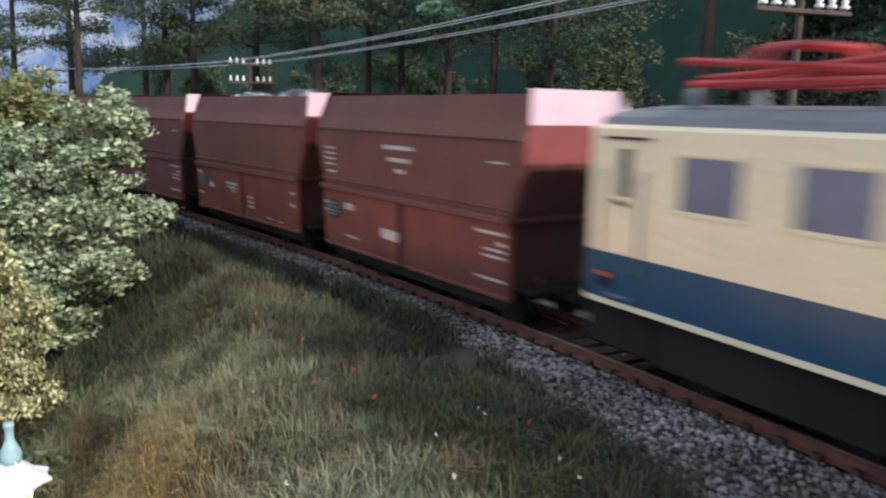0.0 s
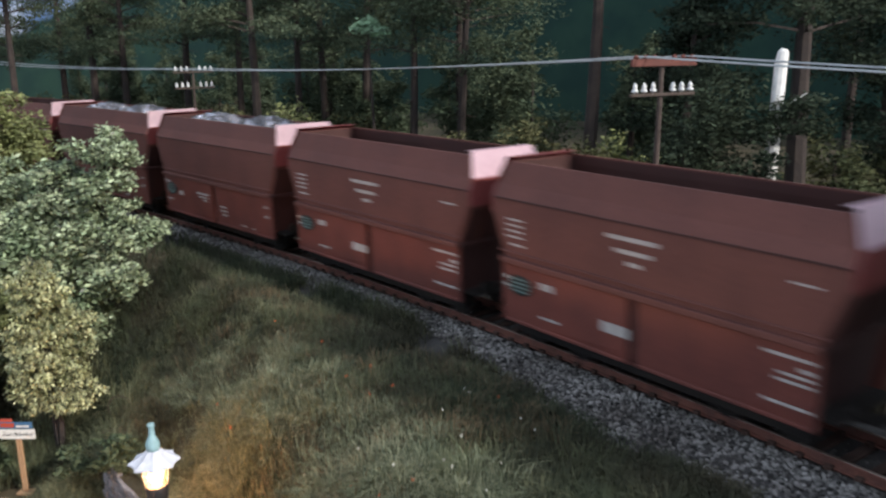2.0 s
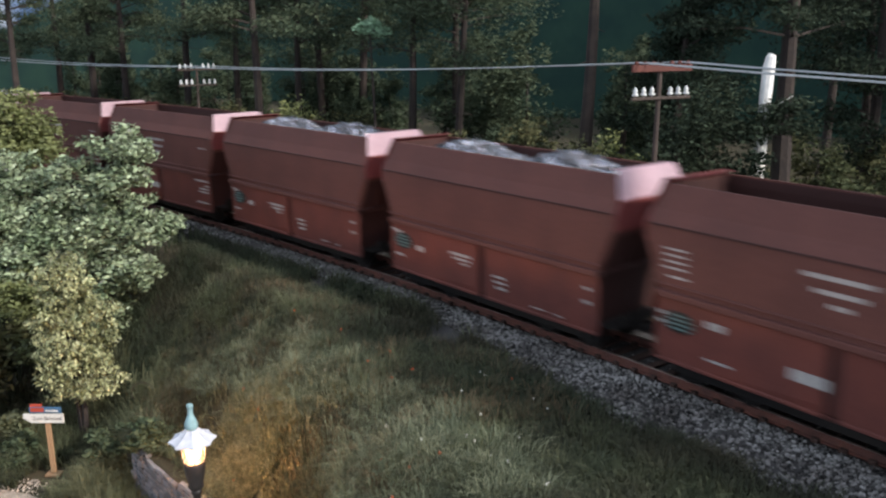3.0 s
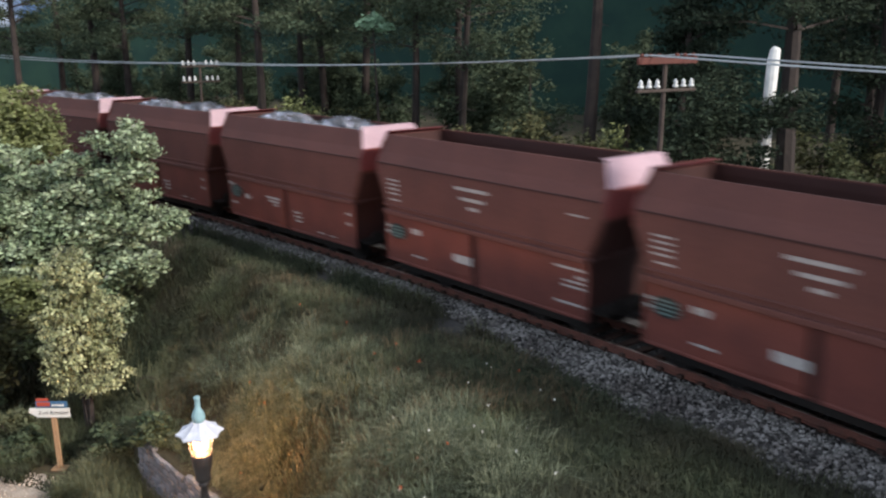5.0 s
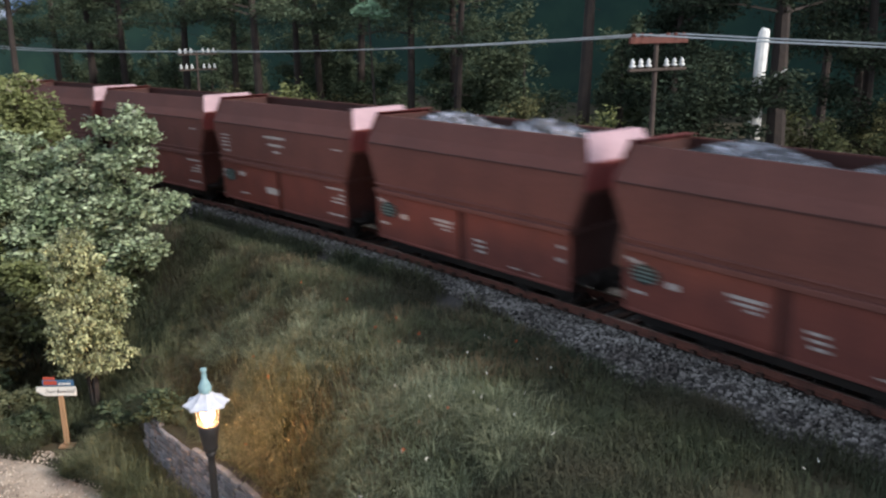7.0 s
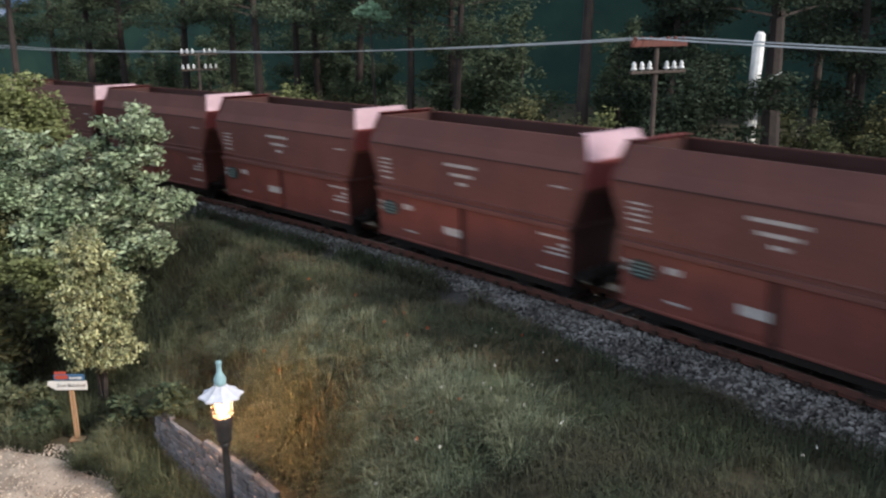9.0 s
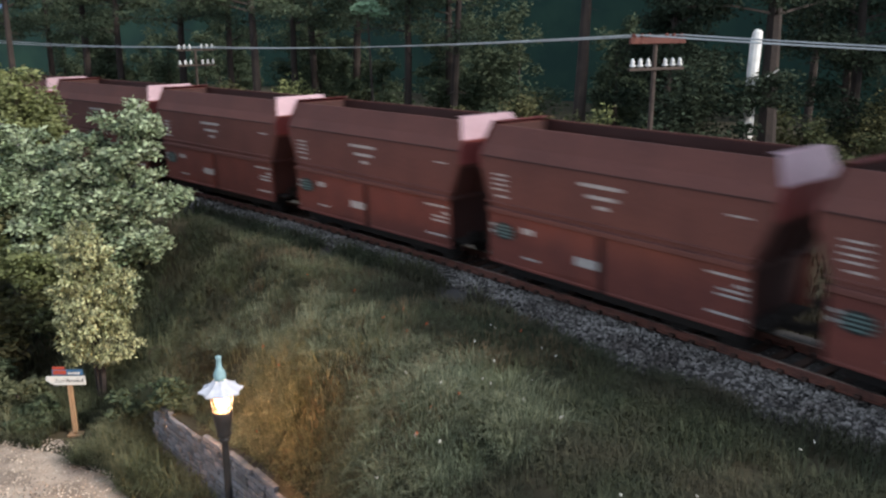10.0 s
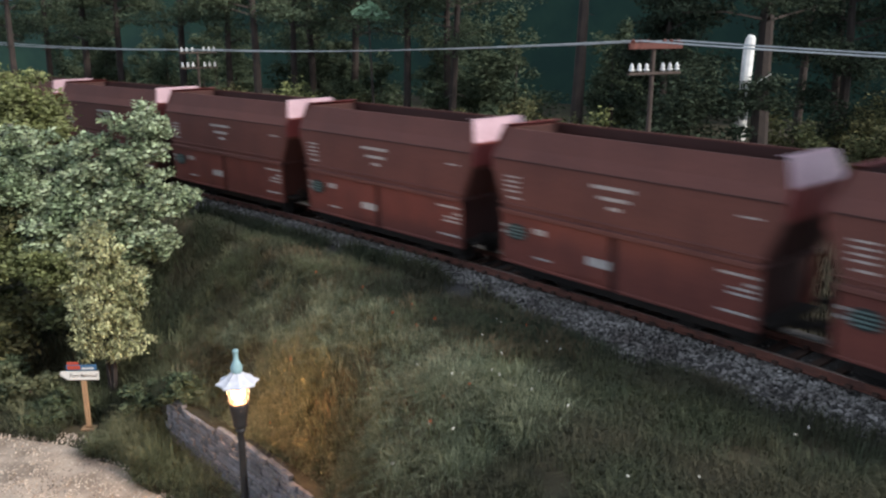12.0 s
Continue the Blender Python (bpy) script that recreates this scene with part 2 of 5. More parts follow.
BARK = material("dark_pine_bark", (0.032, 0.025, 0.023), (0.052, 0.039, 0.033), rough=0.9, grain=500, patch=120, bump=0.6)
BIRCH = material("white_birch_bark", (0.84, 0.83, 0.80), (0.70, 0.69, 0.66), rough=0.6, grain=500, patch=90, bump=0.2)
POLE = material("weathered_pole_wood", (0.085, 0.064, 0.053), (0.055, 0.040, 0.034), rough=0.85, grain=900, patch=120)
ARMWOOD = material("red_brown_crossarm", (0.17, 0.052, 0.038), (0.10, 0.036, 0.028), rough=0.7, grain=900)
WIRE = material("pale_grey_wire", (0.46, 0.50, 0.52), rough=0.5, bump=0)
IRON = material("dark_cast_iron", (0.022, 0.020, 0.020), rough=0.5, grain=900)
LAMPROOF = material("white_lamp_roof", (0.66, 0.67, 0.74), rough=0.5, grain=700, bump=0.05)
MINT = material("mint_blue_finial", (0.32, 0.50, 0.53), rough=0.5, grain=700, bump=0.05)
BULB = material("glowing_bulb", (1.0, 0.7, 0.4), rough=0.4, bump=0, glow=(1.0, 0.48, 0.20, 13.0))
PLANKWOOD = material("tan_sign_wood", (0.40, 0.25, 0.14), (0.30, 0.18, 0.10), rough=0.7, grain=1200)
SIGNWHITE = material("sign_white", (0.72, 0.72, 0.68), rough=0.6, bump=0)
SIGNRED = material("sign_red", (0.42, 0.07, 0.04), rough=0.6, bump=0)
SIGNBLUE = material("sign_blue", (0.05, 0.13, 0.24), rough=0.6, bump=0)
INK = material("black_ink", (0.015, 0.015, 0.015), rough=0.7, bump=0)
WALLSTONE = material("grey_wall_stone", (0.185, 0.185, 0.198), (0.105, 0.103, 0.110), rough=0.85, grain=1500, patch=150, bump=0.4, by_object=(0.6, 1.25))
MORTAR = material("dark_mortar", (0.055, 0.052, 0.050), rough=0.95, grain=1500)


def lantern_glass():
    m = bpy.data.materials.new("warm_lantern_glass")
    m.use_nodes = True
    N, L = m.node_tree.nodes, m.node_tree.links
    g, t, s = N.new("ShaderNodeBsdfGlossy"), N.new("ShaderNodeBsdfTransparent"), N.new("ShaderNodeMixShader")
    t.inputs[0].default_value = (1.0, 0.86, 0.66, 1)
    g.inputs["Roughness"].default_value = 0.1
    s.inputs[0].default_value = 0.08
    L.new(t.outputs[0], s.inputs[1])
    L.new(g.outputs[0], s.inputs[2])
    L.new(s.outputs[0], N["Material Output"].inputs[0])
    return m


LANTERN = lantern_glass()


def painted_backdrop():
    """Painted distance: hazy wooded hills in dark green under a blue sky with pale clouds."""
    m = bpy.data.materials.new("painted_backdrop")
    m.use_nodes = True
    N, L = m.node_tree.nodes, m.node_tree.links
    p = N["Principled BSDF"]
    p.inputs["Roughness"].default_value = 0.9
    co, sep = N.new("ShaderNodeTexCoord"), N.new("ShaderNodeSeparateXYZ")
    L.new(co.outputs["Object"], sep.inputs[0])
    def noise_node(scale, detail):
        n = N.new("ShaderNodeTexNoise")
        n.inputs["Scale"].default_value, n.inputs["Detail"].default_value = scale, detail
        L.new(co.outputs["Object"], n.inputs["Vector"])
        return n.outputs["Fac"]
    def math_node(op, a, b):
        n = N.new("ShaderNodeMath")
        n.operation = op
        for i, v in enumerate((a, b)):
            if isinstance(v, float):
                n.inputs[i].default_value = v
            else:
                L.new(v, n.inputs[i])
        return n.outputs[0]
    def mix_node(f, a, b):
        n = N.new("ShaderNodeMix")
        n.data_type = "RGBA"
        L.new(f, n.inputs["Factor"])
        for k, v in (("A", a), ("B", b)):
            if isinstance(v, tuple):
                n.inputs[k].default_value = (*v, 1)
            else:
                L.new(v, n.inputs[k])
        return n.outputs["Result"]
    def step(v, a, b):
        n = N.new("ShaderNodeMapRange")
        n.inputs["From Min"].default_value, n.inputs["From Max"].default_value = a, b
        L.new(v, n.inputs["Value"])
        return n.outputs["Result"]
    wood = mix_node(step(noise_node(26.0, 5.0), 0.4, 0.65), (0.012, 0.046, 0.036), (0.022, 0.066, 0.044))
    sky = mix_node(step(noise_node(9.0, 4.0), 0.42, 0.6), (0.16, 0.27, 0.50), (0.62, 0.68, 0.78))
    # the hills stand higher towards the east of the layout
    crest = math_node("ADD", math_node("MULTIPLY", sep.outputs["X"], 0.42), math_node("MULTIPLY", noise_node(11.0, 5.0), 0.11))
    over = math_node("SUBTRACT", sep.outputs["Z"], math_node("ADD", crest, 0.295))
    L.new(mix_node(step(over, -0.004, 0.006), wood, sky), p.inputs["Base Color"])
    return m


BACKDROP = painted_backdrop()

# ---- setting ----
def cuts(*runs):
    out = []
    for a, b, step in runs:
        out += list(np.arange(a, b, step))
    return out


def build_ground():
    ss = cuts((-900, -240, 60), (-240, 300, 5), (300, 520, 12), (520, 3100, 60)) + [3100]
    ls = cuts((-700, -200, 50), (-200, -30, 12), (-30, 30, 5), (30, 96, 3), (96, 104, 1), (104, 180, 3), (180, 900, 50)) + [900]
    verts = []
    for s in ss:
        for l in ls:
            x, y = on_track(s, l)
            verts.append((x, y, ground_z(s, l)))
    n = len(ls)
    faces = [(i * n + j, i * n + j + 1, (i + 1) * n + j + 1, (i + 1) * n + j) for i in range(len(ss) - 1) for j in range(n - 1)]
    ob = raw("ground", verts, [f[::-1] for f in faces], SOIL, smooth=True)
    tagged(ob, "dark mossy earth of the model landscape", "ground", kind="structure")


def build_path():
    bm = bmesh.new()
    ss = list(np.arange(-300, 420, 6))
    rows = []
    for s in ss:
        edge = path_edge(s)
        row = []
        for k in range(14):
            l = edge + k * k * 0.9
            x, y = on_track(s, l)
            row.append(bm.verts.new((x, y, ground_z(s, l) + (0.5 if k else -0.6))))
        rows.append(row)
    for a, b in zip(rows, rows[1:]):
        for i in range(13):
            bm.faces.new((a[i], a[i + 1], b[i + 1], b[i]))
    ob = part("path", bm, SAND, smooth=True)
    tagged(ob, "pale sandy footpath below the embankment", "path", kind="structure")


def build_backdrop():
    bm = bmesh.new()
    rows = []
    for l in (-560, -572):
        for z in (-20, 420):
            rows.append([bm.verts.new((*on_track(s, l), z)) for s in np.arange(-150, 3101, 50)])
    for a, b in ((0, 1), (1, 3), (3, 2), (2, 0)):
        for i in range(len(rows[0]) - 1):
            bm.faces.new((rows[a][i], rows[a][i + 1], rows[b][i + 1], rows[b][i]))
    ob = part("backdrop", bm, BACKDROP)
    tagged(ob, "painted scenery board with dark green hills and sky", "backdrop", kind="structure")


RAIL_GAP = 16.5
S_RANGE = (-420, 2950)


def build_track():
    track = thing("railway_track", 0, 0, 0, 0, "brown model railway track with rusty rails on grey ballast", "track")
    prof = [(-1.0, -2.5), (1.0, -2.5), (1.0, -2.2), (0.3, -1.9), (0.3, -0.8), (0.55, -0.6), (0.55, 0.0), (-0.55, 0.0), (-0.55, -0.6), (-0.3, -0.8), (-0.3, -1.9), (-1.0, -2.2)]
    for centre in (0.5, -RAIL_GAP - 0.5):
        bm = bmesh.new()
        loft(bm, [[(*on_rail(s, centre + o), z - 0.06) for o, z in prof] for s in np.arange(S_RANGE[0], S_RANGE[1], 15)])
        rail = part("rail", bm, RUST, track, "rusty brown rail")
        bm = bmesh.new()
        loft(bm, [[(*on_rail(s, centre + o), z) for o, z in ((-0.5, -0.1), (0.5, -0.1), (0.42, 0.0), (-0.42, 0.0))] for s in np.arange(S_RANGE[0], S_RANGE[1], 15)])
        part("running_surface", bm, STEEL, rail, "worn bare steel rail head")

    def sleeper(bm):
        box(bm, -1.4, 1.4, -23.5, 7.0, -4.3, -2.55, 0.2)
        for c in (0.5, -RAIL_GAP - 0.5):
            for o in (-1.5, 1.5):
                box(bm, -0.9, 0.9, c + o - 0.75, c + o + 0.75, -2.7, -1.45, 0.2)
    bm = bmesh.new()
    sleeper(bm)
    first = None
    for i, s in enumerate(np.arange(-260, 470, 6.9)):
        x, y = on_rail(s, 0)
        m = pose(x * MM, y * MM, 0, 0, 0, math.degrees(RAIL_HEAD + s / RADIUS) - 90)
        # the sleeper's long axis lies across the rails
        m = m @ pose(0, 0, 0, 0, 0, 180)
        if first is None:
            first = part("sleeper", bm, SLEEPER, track)
            ob = first
        else:
            ob = new("sleeper", first.data)
            ob.parent = track
        ob.matrix_basis = m @ pose(0, 0, 0, 0, 0, random.uniform(-0.6, 0.6))
    far = bmesh.new()
    for s in np.arange(480, S_RANGE[1], 6.9):
        a = RAIL_HEAD + s / RADIUS
        vs = []
        for ds, l, z in ((-1.4, 7, -2.6), (1.4, 7, -2.6), (1.4, -23.5, -2.6), (-1.4, -23.5, -2.6), (-1.4, 7, -4.3), (1.4, 7, -4.3), (1.4, -23.5, -4.3), (-1.4, -23.5, -4.3)):
            vs.append(far.verts.new((*on_rail(s + ds, l), z)))
        for f in ((0, 1, 2, 3), (0, 4, 5, 1), (1, 5, 6, 2), (2, 6, 7, 3), (3, 7, 4, 0)):
            far.faces.new([vs[i] for i in f])
    tagged(part("far_sleepers", far, SLEEPER, track), kind="stuff")


def build_ballast():
    """A bed and loose stones on it."""
    bm = bmesh.new()
    prof = ((27, -9.0), (20, -4.6), (14, -2.9), (8, -2.4), (3, -2.5), (1, -3.4), (-18, -3.4), (-20, -2.5), (-25, -2.5), (-33, -4.0), (-42, -7.5))
    loft(bm, [[(*on_rail(s, l if l < 8 else 8 + (l - 8) * (1 - 0.4 * ramp(30, 150, s))), z + 0.5 * noise.noise(Vector((s * 0.1, l * 0.2, 0)))) for l, z in prof] for s in np.arange(S_RANGE[0], S_RANGE[1], 8)], caps=False, ring=False)
    bed = part("ballast", bm, BED, smooth=True)
    tagged(bed, "bed of crushed grey stone ballast under the track", "ballast", kind="stuff")
    rng = np.random.default_rng(5)
    ico = [(0, 0, 1), (0.9, 0, 0.1), (0.2, 0.85, 0.2), (-0.8, 0.4, 0), (-0.6, -0.7, 0.15), (0.4, -0.8, 0), (0, 0, -0.8)]
    tri = [(0, 1, 2), (0, 2, 3), (0, 3, 4), (0, 4, 5), (0, 5, 1), (6, 2, 1), (6, 3, 2), (6, 4, 3), (6, 5, 4), (6, 1, 5)]
    base, V, F, single = np.array(ico), [], [], []
    n = 30000
    S = np.where(rng.random(n) < 0.65, rng.uniform(-230, 160, n), rng.uniform(160, 520, n))
    Lm = np.where(rng.random(n) < 0.86, rng.uniform(2.4, 26, n), rng.uniform(-26, 6, n))
    for s, l in zip(S, Lm):
        edge = stone_edge(s) + 1.5
        if l > edge or abs(l - 0.5) < 1.6 or abs(l + RAIL_GAP + 0.5) < 1.6:
            continue
        z = np.interp(-l, [-25, -20, -14, -8, -3, -1], [-7.0, -4.6, -2.9, -2.4, -2.5, -3.4])
        r = rng.uniform(0.32, 0.92)
        if -24 < l < 4:
            r *= 0.7
        q = np.array(Euler(rng.uniform(0, 6.28, 3)).to_matrix())
        x, y = on_rail(s, l)
        v = (base * (1 + rng.uniform(-0.25, 0.25, (7, 1)))) @ q.T * r * np.array((1, 1, 0.75)) + (x, y, z + 0.25 * r)
        if -132 < s < -92 and l > 5 and len(single) < 300:
            single.append((s, l, z, r))
            continue
        F.append(np.array(tri) + 7 * len(V))
        V.append(v)
    ob = raw("ballast_stones", np.concatenate(V), np.concatenate(F), STONE)
    tagged(ob, "loose grey crushed stones heaped along the rail", "stones", kind="stuff")
    shapes = []
    for k in range(5):
        v = base * (1 + rng.uniform(-0.25, 0.25, (7, 1))) * (1, 1, 0.75)
        one = raw("stone", v, tri, LOOSE, bed)
        shapes.append(one.data)
        bpy.data.objects.remove(one)
    for s, l, z, r in single:
        x, y = on_rail(s, l)
        one = new("stone", shapes[int(rng.integers(5))])
        one.parent = bed
        one.matrix_basis = pose(x * MM, y * MM, (z + 0.25 * r) * MM, *rng.uniform(0, 360, 3)) @ Matrix.Diagonal((r, r, r, 1))
    # pebbles and grit on the footpath
    V, F = [], []
    for i in range(7000):
        s = rng.uniform(20, 170)
        l = path_edge(s) + rng.uniform(-1, 60)
        x, y = on_rail(s, l)
        q = np.array(Euler(rng.uniform(0, 6.28, 3)).to_matrix())
        V.append(base @ q.T * rng.uniform(0.14, 0.55) + (x, y, ground_z(s, l) + 0.5))
        F.append(np.array(tri) + 7 * i)
    tagged(raw("grit", np.concatenate(V), np.concatenate(F), GRIT), "pale grit and pebbles on the footpath", "grit", kind="stuff")


# ---- greenery ----
def leaves(rng, clumps, count, size, flat=0.35, droop=0.0, thick=0.45):
    """Small folded leaves spread over round clumps (x, y, z, rx, ry, rz): verts and quads."""
    c = np.array(clumps, float)
    w = (c[:, 3] * c[:, 4] + c[:, 4] * c[:, 5] + c[:, 3] * c[:, 5])
    pick = rng.choice(len(c), count, p=w / w.sum())
    d = rng.normal(size=(count, 3))
    d /= np.linalg.norm(d, axis=1)[:, None]
    r = 1 - thick * rng.random(count) ** 1.5 + 0.24 * rng.normal(size=count)
    at = c[pick, :3] + d * c[pick, 3:] * r[:, None]
    u = rng.normal(size=(count, 3)) + d * 0.4
    u[:, 2] = u[:, 2] * flat - droop
    u /= np.linalg.norm(u, axis=1)[:, None]
    v = np.cross(u, d + 0.8 * rng.normal(size=(count, 3)))
    v /= np.linalg.norm(v, axis=1)[:, None]
    s = size * rng.uniform(0.55, 1.35, count)[:, None]
    up = np.cross(u, v) * s * 0.22
    V = np.stack([at - u * s, at + v * s * 0.42 + up, at + u * s, at - v * s * 0.42 + up], 1).reshape(-1, 3)
    return V, np.arange(4 * count).reshape(-1, 4)


def clumped(rng, x, y, z, rx, ry, rz, n, share=0.45):
    """Smaller clumps on and in a big one."""
    out = []
    for _ in range(n):
        d = rng.normal(size=3)
        d /= np.linalg.norm(d)
        k = rng.uniform(0.35, 0.85)
        f = share * rng.uniform(0.6, 1.25)
        out.append((x + d[0] * rx * k, y + d[1] * ry * k, z + d[2] * rz * k, rx * f, ry * f, rz * f * 0.85))
    return out


def stems(bm, rng, x, y, z, tops, r0):
    for tx, ty, tz in tops:
        k = rng.uniform(0.3, 0.7)
        mid = (x + (tx - x) * k * 0.5 + rng.uniform(-2, 2), y + (ty - y) * k * 0.5 + rng.uniform(-2, 2), z + (tz - z) * k)
        tube(bm, [(x, y, z), mid, (tx, ty, tz)], (r0, r0 * 0.7, r0 * 0.25), 5)


def bush(name, x, y, z0, lumps, mats, count, size, label, category="bush", seed=1, small=7, droop=0.0, group="", share=0.45):
    """lumps: (dx, dy, z, rx, ry, rz, material index)."""
    rng = np.random.default_rng(seed)
    top = thing(name, x, y, z0, 0, label, category, group)
    bm = bmesh.new()
    stems(bm, rng, 0, 0, -2, [(a[0], a[1], a[2] - z0) for a in lumps], 1.6)
    part("stem", bm, BARK, top)
    total = sum(a[3] * a[5] for a in lumps)
    for dx, dy, z, rx, ry, rz, mi in lumps:
        cl = clumped(rng, dx, dy, z - z0, rx, ry, rz, small, share)
        V, F = leaves(rng, cl, int(count * rx * rz / total), size, droop=droop)
        raw("foliage", V, F, mats[mi], top)
    return top


def pine(x, y, height, crown_from, spread, seed, lean=0.0, trunk_r=3.0, count=12000, label="tall dark pine with a bare trunk, at the forest edge or added unseen for shade", leaf=PINE, bark=BARK, name="pine_tree"):
    rng = np.random.default_rng(seed)
    z0 = ground_at(x, y) - 1
    top = thing(name, x, y, z0, rng.uniform(0, 360), label, "tree", "trees behind the railway line")
    bm = bmesh.new()
    pts = [(lean * k * height + 1.2 * math.sin(5 * k + seed), 1.2 * math.cos(4 * k + seed), k * height) for k in np.linspace(0, 1, 7)]
    tube(bm, pts, [trunk_r * (1.15 - 0.85 * k) for k in np.linspace(0, 1, 7)], 8)
    tufts = []
    for i in range(26):
        k = rng.uniform(crown_from, 1.0)
        a = rng.uniform(0, 6.28)
        reach = spread * (1.15 - 0.75 * (k - crown_from) / (1 - crown_from + 0.01)) * rng.uniform(0.45, 1.0)
        bx = lean * k * height
        ex, ey, ez = bx + reach * math.cos(a), reach * math.sin(a), k * height + rng.uniform(-2, 5)
        tube(bm, [(bx, 0, k * height - 3), (bx + reach * 0.5 * math.cos(a), reach * 0.5 * math.sin(a), k * height + 1), (ex, ey, ez)], (0.8, 0.5, 0.25), 4)
        for f in (0.6, 1.0):
            tufts.append((bx + (ex - bx) * f, ey * f, ez + rng.uniform(-1, 3), spread * rng.uniform(0.18, 0.36), spread * rng.uniform(0.18, 0.36), spread * rng.uniform(0.10, 0.19)))
    # a few dead snags low on the trunk
    for i in range(5):
        k, a = rng.uniform(0.15, max(0.2, crown_from)), rng.uniform(0, 6.28)
        tube(bm, [(lean * k * height, 0, k * height), (lean * k * height + 9 * math.cos(a), 9 * math.sin(a), k * height - 2)], (0.5, 0.15), 4)
    part("trunk", bm, bark, top)
    V, F = leaves(rng, tufts, count, 1.35, flat=0.6)
    raw("crown", V, F, leaf, top)
    return top


def sod_z(s, l):
    """Height of the ground, or of the ballast's edge where that lies higher."""
    bed = np.interp(rail_l(s, l), [8, 14, 20, 27], [-2.4, -2.9, -4.6, -9.0])
    return max(ground_z(s, l), bed) if 0 < l < 30 else ground_z(s, l)


def blades(rng, S, Lm, height, width, lean=0.5, way=None):
    """Bent grass blades rooted in the ground: verts and quads."""
    n = len(S)
    P = np.array([(*on_track(s, l), sod_z(s, l)) for s, l in zip(S, Lm)])
    h = height * rng.uniform(0.5, 1.3, n)[:, None]
    a = rng.uniform(0, 2 * np.pi, n) if way is None else way + rng.normal(0, 0.5, n)
    d = np.stack([np.cos(a), np.sin(a), np.zeros(n)], 1)
    w = np.stack([-np.sin(a), np.cos(a), np.zeros(n)], 1) * width * rng.uniform(0.7, 1.3, n)[:, None]
    k = (lean * rng.uniform(0.2, 1.6, n))[:, None]
    up = np.array([0, 0, 1.0])
    mid = P + up * h * 0.6 + d * h * k * 0.25
    tip = P + up * h * np.maximum(0.25, 1 - 0.35 * k) + d * h * k * 0.8
    P = P - up * 0.4
    V = np.stack([P - w, P + w, mid + w * 0.7, mid - w * 0.7, tip + w * 0.15, tip - w * 0.15], 1).reshape(-1, 3)
    i = 6 * np.arange(n)[:, None]
    F = np.concatenate([i + np.array([[0, 1, 2, 3]]), i + np.array([[3, 2, 4, 5]])])
    return V, F


def lawn_mask(s, l):
    """Where grass grows on the near bank."""
    if rail_l(s, l) < stone_edge(s) or (s < WALL_END and -3 < l - wall_l(s) < 4):
        return False
    if l > path_edge(s) - 1.5 + 14 * max(0.0, noise.noise(Vector((s * 0.09, l * 0.09, 5)))) or math.hypot(s - 113, l - 118) < 10:
        return False
    return True


